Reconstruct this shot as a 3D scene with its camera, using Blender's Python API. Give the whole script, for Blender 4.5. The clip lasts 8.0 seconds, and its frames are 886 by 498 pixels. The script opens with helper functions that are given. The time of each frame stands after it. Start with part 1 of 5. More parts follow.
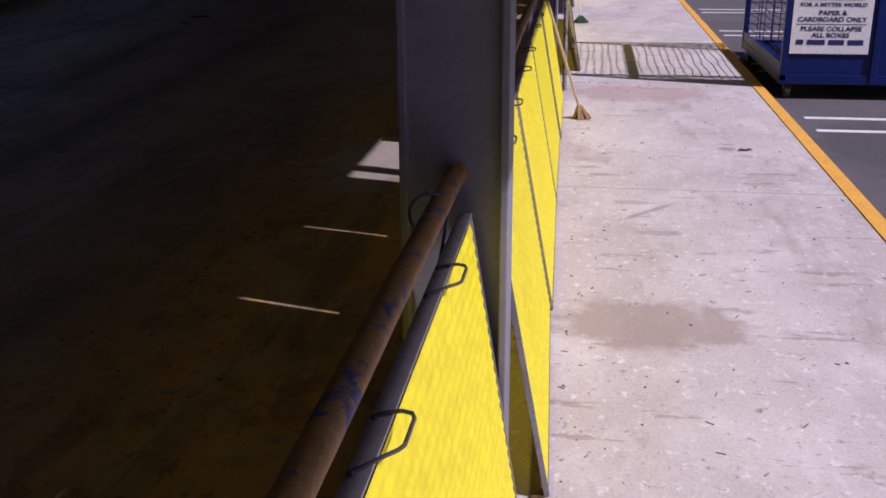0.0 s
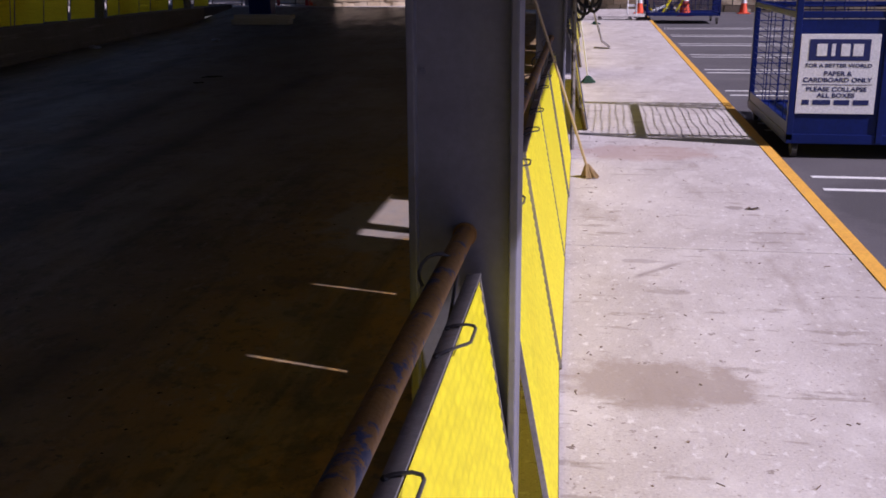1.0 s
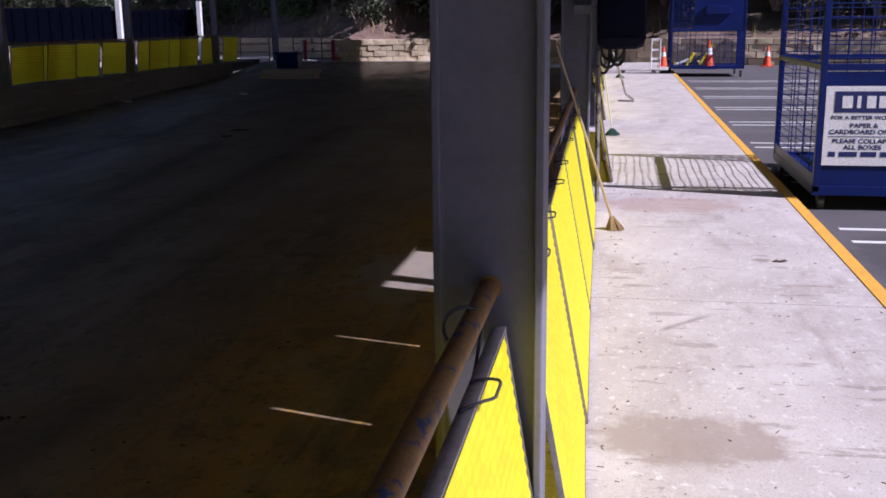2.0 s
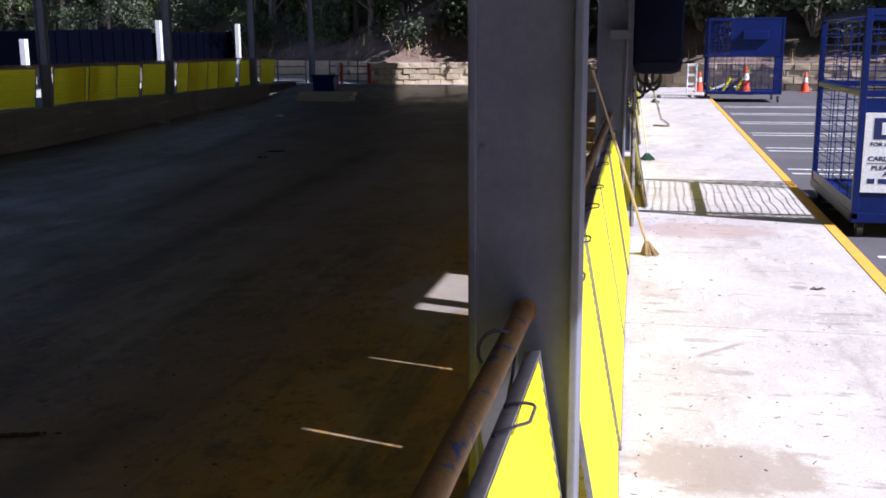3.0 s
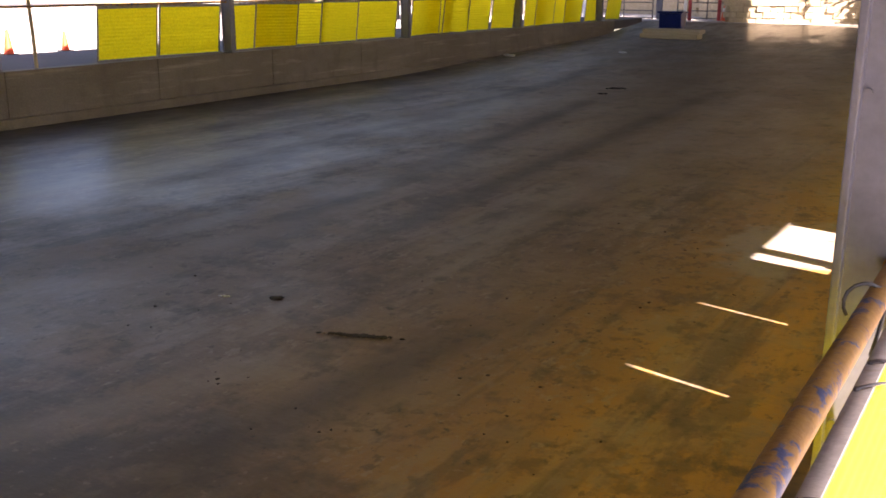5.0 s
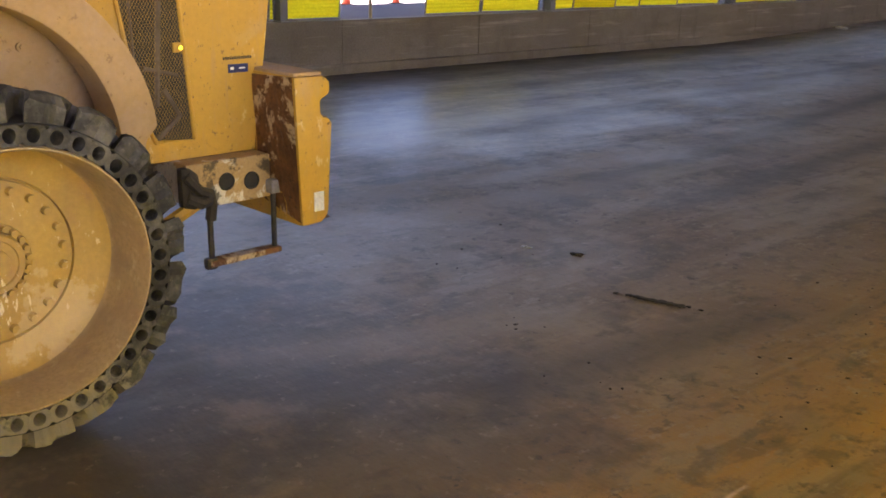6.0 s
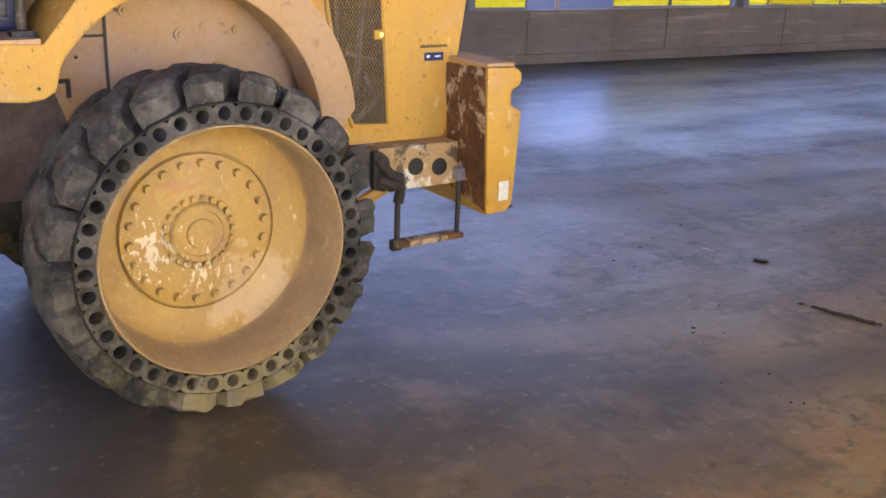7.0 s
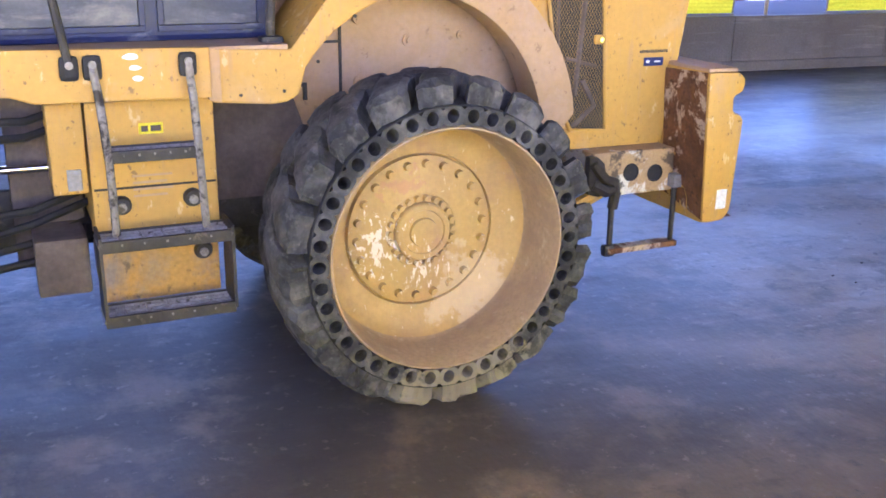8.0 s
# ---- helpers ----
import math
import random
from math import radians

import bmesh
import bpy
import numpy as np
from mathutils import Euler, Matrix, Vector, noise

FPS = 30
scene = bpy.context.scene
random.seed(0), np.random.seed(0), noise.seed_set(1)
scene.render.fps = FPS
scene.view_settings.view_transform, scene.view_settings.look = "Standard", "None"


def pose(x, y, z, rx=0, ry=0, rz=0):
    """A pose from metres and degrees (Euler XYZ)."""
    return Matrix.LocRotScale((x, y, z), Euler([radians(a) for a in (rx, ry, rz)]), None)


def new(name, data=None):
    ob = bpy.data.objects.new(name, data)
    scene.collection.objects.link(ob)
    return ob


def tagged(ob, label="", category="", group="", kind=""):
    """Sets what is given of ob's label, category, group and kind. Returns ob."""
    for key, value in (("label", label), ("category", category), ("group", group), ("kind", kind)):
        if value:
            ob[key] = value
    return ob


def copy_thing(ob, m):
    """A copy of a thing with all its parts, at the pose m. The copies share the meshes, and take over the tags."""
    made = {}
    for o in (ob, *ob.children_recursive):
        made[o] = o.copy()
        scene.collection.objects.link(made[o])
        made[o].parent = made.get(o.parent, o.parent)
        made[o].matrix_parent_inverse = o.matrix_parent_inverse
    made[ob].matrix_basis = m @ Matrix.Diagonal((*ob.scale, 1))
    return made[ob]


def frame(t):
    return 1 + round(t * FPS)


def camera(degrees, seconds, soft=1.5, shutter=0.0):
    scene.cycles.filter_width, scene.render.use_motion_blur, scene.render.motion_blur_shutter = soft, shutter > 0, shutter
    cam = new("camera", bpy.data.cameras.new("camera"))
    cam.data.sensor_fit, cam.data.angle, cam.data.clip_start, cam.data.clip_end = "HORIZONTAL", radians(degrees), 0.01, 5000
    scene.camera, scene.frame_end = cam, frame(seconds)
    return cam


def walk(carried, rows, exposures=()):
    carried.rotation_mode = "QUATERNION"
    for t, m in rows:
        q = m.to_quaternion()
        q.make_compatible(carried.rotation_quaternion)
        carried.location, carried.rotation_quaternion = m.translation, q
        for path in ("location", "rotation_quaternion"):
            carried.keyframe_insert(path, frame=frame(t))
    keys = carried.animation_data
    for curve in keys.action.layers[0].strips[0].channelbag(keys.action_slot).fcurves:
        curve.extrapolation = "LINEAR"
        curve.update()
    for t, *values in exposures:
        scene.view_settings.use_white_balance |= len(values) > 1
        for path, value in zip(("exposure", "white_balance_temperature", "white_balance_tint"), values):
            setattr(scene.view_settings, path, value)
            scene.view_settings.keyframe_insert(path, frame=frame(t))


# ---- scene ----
cam = camera(48.27, 8.0, soft=1.7)
# seconds, eye x, y, z, yaw to the left, pitch up, lean
PATH = [
    (0.0, 0.303, -0.000, 1.648, 8.31, -19.31, -0.39),
    (0.5, 0.303, -0.007, 1.653, 8.65, -17.01, -0.55),
    (1.0, 0.303, -0.015, 1.660, 8.79, -16.00, -0.44),
    (1.5, 0.304, -0.008, 1.659, 9.46, -14.69, -0.40),
    (2.8, 0.293, -0.001, 1.660, 11.58, -11.42, -0.65),
    (3.0, 0.294, -0.004, 1.659, 12.14, -11.65, -0.39),
    (3.5, 0.289, -0.017, 1.667, 16.37, -11.97, -0.98),
    (4.0, 0.275, -0.052, 1.672, 22.99, -12.71, -0.97),
    (4.2, 0.265, -0.058, 1.662, 24.84, -12.95, -0.93),
    (5.3, 0.221, -0.128, 1.655, 35.19, -15.72, 0.07),
    (5.5, 0.202, -0.157, 1.634, 38.65, -15.61, -0.00),
    (6.0, 0.211, -0.234, 1.631, 48.67, -17.46, 1.45),
    (6.5, 0.235, -0.284, 1.648, 55.57, -18.33, 1.88),
    (7.0, 0.189, -0.344, 1.650, 58.66, -18.35, 2.30),
    (7.5, 0.187, -0.444, 1.680, 62.76, -17.80, 1.94),
    (8.0, 0.155, -0.539, 1.632, 69.78, -18.18, 0.84),
]


def eye_pose(x, y, z, yaw, pitch, lean):
    """A camera pose from its heading, its tilt and its lean."""
    return pose(x, y, z) @ pose(0, 0, 0, 0, 0, yaw) @ pose(0, 0, 0, 90 + pitch) @ pose(0, 0, 0, 0, 0, lean)


EXPOSURE = [
    (0.0, 0.36, 5650, 39), (1.0, 0.37, 5650, 40), (1.5, 0.47, 5600, 38), (2.8, 1.15, 5400, 24), (3.5, 1.55, 5400, 22), (4.2, 2.55, 5700, 25),
    (5.3, 3.65, 7500, 31), (5.7, 3.8, 7100, 32), (6.5, 4.42, 5950, 35), (7.0, 4.58, 5650, 40), (7.5, 4.7, 5350, 42), (8.0, 4.85, 4850, 43),
]
walk(cam, [(t, eye_pose(*row)) for t, *row in PATH], EXPOSURE)

# ---- light ----
SUN_DIR = Vector((0.733, -0.206, 0.670)).normalized()
world = bpy.data.worlds.new("sky_world")
world.use_nodes = True
scene.world = world
sky = world.node_tree.nodes.new("ShaderNodeTexSky")
sky.sky_type = "NISHITA"
sky.sun_disc = False
sky.sun_elevation = math.asin(SUN_DIR.z)
sky.sun_rotation = math.atan2(SUN_DIR.x, SUN_DIR.y)
world.node_tree.links.new(sky.outputs[0], world.node_tree.nodes["Background"].inputs[0])
world.node_tree.nodes["Background"].inputs[1].default_value = 0.032
sun_data = bpy.data.lights.new("sun", "SUN")
sun_data.energy = 4.0
sun_data.angle = radians(0.5)
sun_data.color = (1.0, 0.95, 0.87)
sun = new("sun", sun_data)
sun.matrix_world = SUN_DIR.to_track_quat("Z", "Y").to_matrix().to_4x4()


# ---- materials ----
def surf(name, base, second, rough=0.7, rough2=None, metal=0.0, scale=3.0, grain=60.0, bump=0.15, stretch=(1, 1, 1),
         mix=(0.4, 0.65), third=None, third_scale=1.0, third_range=(0.55, 0.7), jitter=0.0, coat=0.0, speckle=1.0):
    """A worn surface: two colours in large blotches, a third in patches, a fine grain that also gives relief."""
    m = bpy.data.materials.new(name)
    m.use_nodes = True
    nt = m.node_tree
    nodes, links = nt.nodes, nt.links
    bsdf = nodes["Principled BSDF"]
    geo = nodes.new("ShaderNodeNewGeometry")
    mapping = nodes.new("ShaderNodeMapping")
    mapping.inputs["Scale"].default_value = stretch
    links.new(geo.outputs["Position"], mapping.inputs["Vector"])

    def noisy(sc, detail=6.0, rough_=0.6, distort=0.0):
        n = nodes.new("ShaderNodeTexNoise")
        n.inputs["Scale"].default_value = sc
        n.inputs["Detail"].default_value = detail
        n.inputs["Roughness"].default_value = rough_
        n.inputs["Distortion"].default_value = distort
        links.new(mapping.outputs[0], n.inputs["Vector"])
        return n

    def ramp(src, lo, hi):
        r = nodes.new("ShaderNodeMapRange")
        r.inputs["From Min"].default_value, r.inputs["From Max"].default_value = lo, hi
        links.new(src, r.inputs["Value"])
        return r.outputs[0]

    def blend(fac, a, b, kind="MIX"):
        x = nodes.new("ShaderNodeMix")
        x.data_type = "RGBA"
        x.blend_type = kind
        if isinstance(fac, float):
            x.inputs[0].default_value = fac
        else:
            links.new(fac, x.inputs[0])
        for sock, v in ((x.inputs[6], a), (x.inputs[7], b)):
            if isinstance(v, tuple):
                sock.default_value = (*v, 1)
            else:
                links.new(v, sock)
        return x.outputs[2]

    large = noisy(scale, 7.0, 0.62)
    fac = ramp(large.outputs[0], *mix)
    col = blend(fac, base, second)
    if third:
        patch = noisy(third_scale, 8.0, 0.68, 0.4)
        col = blend(ramp(patch.outputs[0], *third_range), col, third)
    fine = noisy(grain, 3.0, 0.6)
    links.new(geo.outputs["Position"], fine.inputs["Vector"])
    speck = ramp(fine.outputs[0], 0.3, 0.7)
    dark = nodes.new("ShaderNodeMapRange")
    dark.inputs["To Min"].default_value, dark.inputs["To Max"].default_value = 1 - 0.18 * speckle, 1 + 0.12 * speckle
    links.new(speck, dark.inputs["Value"])
    comb = nodes.new("ShaderNodeVectorMath")
    comb.operation = "SCALE"
    links.new(col, comb.inputs[0])
    links.new(dark.outputs[0], comb.inputs["Scale"])
    out = comb.outputs[0]
    if jitter:
        info = nodes.new("ShaderNodeObjectInfo")
        j = nodes.new("ShaderNodeMapRange")
        j.inputs["To Min"].default_value, j.inputs["To Max"].default_value = 1 - jitter, 1 + jitter
        links.new(info.outputs["Random"], j.inputs["Value"])
        jm = nodes.new("ShaderNodeVectorMath")
        jm.operation = "SCALE"
        links.new(out, jm.inputs[0])
        links.new(j.outputs[0], jm.inputs["Scale"])
        out = jm.outputs[0]
    links.new(out, bsdf.inputs["Base Color"])
    rr = nodes.new("ShaderNodeMapRange")
    rr.inputs["To Min"].default_value, rr.inputs["To Max"].default_value = rough, rough if rough2 is None else rough2
    links.new(fac, rr.inputs["Value"])
    links.new(rr.outputs[0], bsdf.inputs["Roughness"])
    bsdf.inputs["Metallic"].default_value = metal
    bsdf.inputs["Coat Weight"].default_value = coat
    if bump:
        b = nodes.new("ShaderNodeBump")
        b.inputs["Strength"].default_value = bump
        b.inputs["Distance"].default_value = 0.01
        links.new(fine.outputs[0], b.inputs["Height"])
        links.new(b.outputs[0], bsdf.inputs["Normal"])
    return m


def _noise(nt, scale, detail, stretch):
    geo = nt.nodes.new("ShaderNodeNewGeometry")
    mp = nt.nodes.new("ShaderNodeMapping")
    mp.inputs["Scale"].default_value = stretch
    nt.links.new(geo.outputs["Position"], mp.inputs["Vector"])
    n = nt.nodes.new("ShaderNodeTexNoise")
    n.inputs["Scale"].default_value = scale
    n.inputs["Detail"].default_value = detail
    n.inputs["Roughness"].default_value = 0.65
    nt.links.new(mp.outputs[0], n.inputs["Vector"])
    return n.outputs[0], geo.outputs["Position"]


def _range(nt, src, a, b, lo=0.0, hi=1.0):
    r = nt.nodes.new("ShaderNodeMapRange")
    r.inputs["From Min"].default_value, r.inputs["From Max"].default_value = a, b
    r.inputs["To Min"].default_value, r.inputs["To Max"].default_value = lo, hi
    nt.links.new(src, r.inputs["Value"])
    return r.outputs[0]


def _over(m, mask, colour):
    """Lays a colour over a material's own by a mask."""
    nt = m.node_tree
    sock = nt.nodes["Principled BSDF"].inputs["Base Color"]
    x = nt.nodes.new("ShaderNodeMix")
    x.data_type = "RGBA"
    nt.links.new(sock.links[0].from_socket, x.inputs[6])
    x.inputs[7].default_value = (*colour, 1)
    nt.links.new(mask, x.inputs[0])
    nt.links.new(x.outputs[2], sock)


def spots(m, colour, scale, lo, hi, strength=1.0, stretch=(1, 1, 1)):
    """Scattered specks, scuffs or dirt where a noise is high."""
    n, _ = _noise(m.node_tree, scale, 5.0, stretch)
    _over(m, _range(m.node_tree, n, lo, hi, 0.0, strength), colour)


def blot(m, colour, cx, cy, rx, ry, strength=0.8, ragged=1.4, scale=4.0):
    """One patch of colour with a ragged edge: dried spills, and tone painted on the floor."""
    nt = m.node_tree
    n, pos = _noise(nt, scale, 6.0, (1, 1, 1))
    mp = nt.nodes.new("ShaderNodeMapping")
    mp.inputs["Location"].default_value = (-cx / rx, -cy / ry, 0)
    mp.inputs["Scale"].default_value = (1 / rx, 1 / ry, 0)
    nt.links.new(pos, mp.inputs["Vector"])
    ln = nt.nodes.new("ShaderNodeVectorMath")
    ln.operation = "LENGTH"
    nt.links.new(mp.outputs[0], ln.inputs[0])
    add = nt.nodes.new("ShaderNodeMath")
    add.operation = "MULTIPLY_ADD"
    nt.links.new(n, add.inputs[0])
    add.inputs[1].default_value = ragged
    nt.links.new(ln.outputs["Value"], add.inputs[2])
    _over(m, _range(nt, add.outputs[0], 1.15 + ragged / 2, 0.8 + ragged / 2, 0.0, strength), colour)


def scuff(m, colour, centre, radius, strength=0.8, ragged=2.0, scale=12.0, stretch=(1, 1, 1), bias=0.0):
    """One worn patch in space, broken up by a noise."""
    nt = m.node_tree
    n, pos = _noise(nt, scale, 6.0, stretch)
    d = nt.nodes.new("ShaderNodeVectorMath")
    d.operation = "DISTANCE"
    nt.links.new(pos, d.inputs[0])
    d.inputs[1].default_value = centre
    add = nt.nodes.new("ShaderNodeMath")
    add.operation = "MULTIPLY_ADD"
    nt.links.new(n, add.inputs[0])
    add.inputs[1].default_value = ragged * radius
    nt.links.new(d.outputs["Value"], add.inputs[2])
    _over(m, _range(nt, add.outputs[0], radius * (1.0 - bias + ragged / 2), radius * (0.8 - bias + ragged / 2), 0.0, strength), colour)


def damp(m, cx, cy, rx, ry, rough):
    """A wet part of a surface: glossier, with a ragged edge."""
    nt = m.node_tree
    n, pos = _noise(nt, 1.3, 7.0, (1, 0.5, 1))
    mp = nt.nodes.new("ShaderNodeMapping")
    mp.inputs["Location"].default_value = (-cx / rx, -cy / ry, 0)
    mp.inputs["Scale"].default_value = (1 / rx, 1 / ry, 0)
    nt.links.new(pos, mp.inputs["Vector"])
    ln = nt.nodes.new("ShaderNodeVectorMath")
    ln.operation = "LENGTH"
    nt.links.new(mp.outputs[0], ln.inputs[0])
    add = nt.nodes.new("ShaderNodeMath")
    add.operation = "MULTIPLY_ADD"
    nt.links.new(n, add.inputs[0])
    add.inputs[1].default_value = 3.0
    nt.links.new(ln.outputs["Value"], add.inputs[2])
    mask = _range(nt, add.outputs[0], 2.7, 1.9)
    sock = nt.nodes["Principled BSDF"].inputs["Roughness"]
    x = nt.nodes.new("ShaderNodeMix")
    nt.links.new(mask, x.inputs[0])
    nt.links.new(sock.links[0].from_socket, x.inputs[2])
    x.inputs[3].default_value = rough
    nt.links.new(x.outputs[0], sock)


def spread(m, colour, x_clean, x_full, strength=0.9, scale=1.2, ragged=2.0, stretch=(1, 0.5, 1)):
    """Colour that is strongest on one side of the floor and thins out: dirt, and a painted cast."""
    nt = m.node_tree
    n, pos = _noise(nt, scale, 8.0, stretch)
    sep = nt.nodes.new("ShaderNodeSeparateXYZ")
    nt.links.new(pos, sep.inputs[0])
    add = nt.nodes.new("ShaderNodeMath")
    add.operation = "MULTIPLY_ADD"
    nt.links.new(n, add.inputs[0])
    add.inputs[1].default_value = ragged
    nt.links.new(sep.outputs[0], add.inputs[2])
    _over(m, _range(nt, add.outputs[0], x_clean + ragged / 2, x_full + ragged / 2, 0.0, strength), colour)


def track(m, colour, a, b, width, strength, ragged=0.7, scale=3.0):
    """A tyre's broken track, pressed or wiped along a line from a to b."""
    nt = m.node_tree
    a, b = Vector(a), Vector(b)
    mid, d = (a + b) / 2, b - a
    turn = math.atan2(d.y, d.x)
    c, s = math.cos(turn), math.sin(turn)
    n, pos = _noise(nt, scale, 6.0, (1, 0.5, 1))
    sep = nt.nodes.new("ShaderNodeSeparateXYZ")
    mp = nt.nodes.new("ShaderNodeMapping")
    mp.inputs["Location"].default_value = (-(c * mid.x + s * mid.y), -(-s * mid.x + c * mid.y), 0)
    mp.inputs["Rotation"].default_value = (0, 0, -turn)
    nt.links.new(pos, mp.inputs["Vector"])
    nt.links.new(mp.outputs[0], sep.inputs[0])
    masks = []
    for k, (half, soft) in enumerate(((d.length / 2, min(1.2, d.length * 0.15)), (width / 2, width * 0.35))):
        size = nt.nodes.new("ShaderNodeMath")
        size.operation = "ABSOLUTE"
        nt.links.new(sep.outputs[k], size.inputs[0])
        add = nt.nodes.new("ShaderNodeMath")
        add.operation = "MULTIPLY_ADD"
        nt.links.new(n, add.inputs[0])
        add.inputs[1].default_value = ragged * half if k else min(2.0, d.length * 0.3)
        nt.links.new(size.outputs[0], add.inputs[2])
        mean = add.inputs[1].default_value / 2
        masks.append(_range(nt, add.outputs[0], half + mean + soft, half + mean - soft))
    both_masks = nt.nodes.new("ShaderNodeMath")
    both_masks.operation = "MULTIPLY"
    nt.links.new(masks[0], both_masks.inputs[0])
    nt.links.new(masks[1], both_masks.inputs[1])
    _over(m, _range(nt, both_masks.outputs[0], 0.0, 1.0, 0.0, strength), colour)


def relief(m, scale, strength, distance, stretch=(1, 1, 1)):
    """A second, larger unevenness."""
    nt = m.node_tree
    n, _ = _noise(nt, scale, 4.0, stretch)
    b = nt.nodes.new("ShaderNodeBump")
    b.inputs["Strength"].default_value, b.inputs["Distance"].default_value = strength, distance
    nt.links.new(n, b.inputs["Height"])
    sock = nt.nodes["Principled BSDF"].inputs["Normal"]
    if sock.links:
        nt.links.new(sock.links[0].from_socket, b.inputs["Normal"])
    nt.links.new(b.outputs[0], sock)


M_WALK = surf("walk_concrete", (0.43, 0.39, 0.37), (0.52, 0.48, 0.46), 0.85, scale=1.3, grain=90, bump=0.12, speckle=0.8,
              third=(0.33, 0.285, 0.26), third_scale=0.9, third_range=(0.55, 0.75), stretch=(1, 0.6, 1))
spots(M_WALK, (0.60, 0.57, 0.55), 3.2, 0.5, 0.72, 0.7, (1, 0.5, 1))
spots(M_WALK, (0.20, 0.16, 0.14), 12.0, 0.63, 0.68, 0.8)
spots(M_WALK, (0.24, 0.19, 0.165), 34.0, 0.60, 0.68, 0.7)
spots(M_WALK, (0.66, 0.64, 0.63), 22.0, 0.58, 0.66, 0.7, (1, 0.7, 1))
spots(M_WALK, (0.26, 0.21, 0.18), 2.4, 0.56, 0.68, 0.5, (1, 0.35, 1))
spots(M_WALK, (0.22, 0.18, 0.15), 7.0, 0.60, 0.64, 0.55, (0.25, 1, 1))
spots(M_WALK, (0.64, 0.62, 0.6), 14.0, 0.60, 0.68, 0.35, (1, 0.4, 1))
spots(M_WALK, (0.15, 0.12, 0.1), 60.0, 0.64, 0.68, 0.8)
blot(M_WALK, (0.29, 0.235, 0.20), 0.6, 3.84, 0.4, 0.24, 0.75, 1.7, 6.0)
blot(M_WALK, (0.36, 0.25, 0.21), 0.75, 9.1, 0.6, 0.4, 0.6)
blot(M_WALK, (0.22, 0.18, 0.16), 0.72, 5.05, 0.10, 0.05, 0.45, 2.4, 9.0)
blot(M_WALK, (0.2, 0.16, 0.15), 0.6, 5.6, 0.14, 0.04, 0.4, 2.4, 9.0)
blot(M_WALK, (0.18, 0.14, 0.12), 1.3, 7.0, 0.06, 0.06, 0.6, 2.0, 12.0)
track(M_WALK, (0.2, 0.16, 0.15), (0.54, 5.27), (0.82, 5.59), 0.035, 0.6, 1.2, 9.0)
relief(M_WALK, 5.0, 0.25, 0.01)
M_PIT = surf("pit_concrete", (0.14, 0.112, 0.09), (0.2, 0.165, 0.135), 0.46, 0.66, scale=0.8, grain=40, bump=0.03,
             third=(0.08, 0.062, 0.047), third_scale=0.55, third_range=(0.48, 0.64), stretch=(1.0, 0.6, 1))
M_PIT.node_tree.nodes["Principled BSDF"].inputs["Specular IOR Level"].default_value = 0.75
spread(M_PIT, (0.19, 0.122, 0.056), -6.4, -2.6, 0.75, 0.9, 3.4)
# orange light of the yellow panels, put into the floor colour
spread(M_PIT, (0.43, 0.24, 0.05), -3.6, -1.2, 0.8, 1.7, 2.4)
spots(M_PIT, (0.26, 0.225, 0.19), 1.0, 0.53, 0.62, 0.55, (1.5, 0.14, 1))
spots(M_PIT, (0.042, 0.036, 0.03), 1.1, 0.53, 0.63, 0.6, (1.4, 0.12, 1))
spots(M_PIT, (0.055, 0.045, 0.036), 2.2, 0.56, 0.66, 0.65, (1, 0.7, 1))
spots(M_PIT, (0.22, 0.175, 0.125), 4.4, 0.57, 0.66, 0.65, (1.4, 0.7, 1))
spots(M_PIT, (0.025, 0.02, 0.017), 8.0, 0.63, 0.68, 0.8)
spots(M_PIT, (0.3, 0.26, 0.21), 7.0, 0.6, 0.66, 0.55, (1.3, 0.7, 1))
spots(M_PIT, (0.04, 0.033, 0.027), 5.5, 0.58, 0.64, 0.6, (1.2, 0.8, 1))
spots(M_PIT, (0.25, 0.21, 0.165), 30.0, 0.6, 0.66, 0.35)
spots(M_PIT, (0.26, 0.215, 0.165), 1.4, 0.56, 0.61, 0.45, (1.2, 0.6, 1))
spots(M_PIT, (0.045, 0.038, 0.032), 1.5, 0.57, 0.63, 0.5, (1.2, 0.5, 1))
blot(M_PIT, (0.3, 0.24, 0.17), -3.4, 1.2, 0.6, 2.2, 0.35, 2.6, 3.5)
blot(M_PIT, (0.3, 0.23, 0.15), -3.4, 4.6, 0.5, 0.9, 0.5, 2.6, 4.0)
# dark wet floor round the loader, with the shade under it painted in
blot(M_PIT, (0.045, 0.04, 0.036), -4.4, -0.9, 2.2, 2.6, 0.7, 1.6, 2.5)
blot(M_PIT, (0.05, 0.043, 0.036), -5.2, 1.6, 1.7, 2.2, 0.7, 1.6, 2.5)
# brightness of the far stretch, put into the floor colour
blot(M_PIT, (0.24, 0.185, 0.125), -5.5, 24.0, 5.5, 12.0, 0.6, 1.4, 0.5)
# darker patch beside the loader
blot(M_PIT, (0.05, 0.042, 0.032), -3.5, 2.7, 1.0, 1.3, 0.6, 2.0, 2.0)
spots(M_PIT, (0.22, 0.165, 0.11), 1.7, 0.52, 0.63, 0.55)
spots(M_PIT, (0.055, 0.045, 0.034), 2.7, 0.55, 0.65, 0.55)
spots(M_PIT, (0.26, 0.21, 0.155), 11.0, 0.61, 0.68, 0.55)
spots(M_PIT, (0.033, 0.027, 0.022), 6.0, 0.58, 0.7, 0.4, (1.4, 0.6, 1))
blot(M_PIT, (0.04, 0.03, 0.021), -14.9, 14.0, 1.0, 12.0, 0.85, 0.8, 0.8)
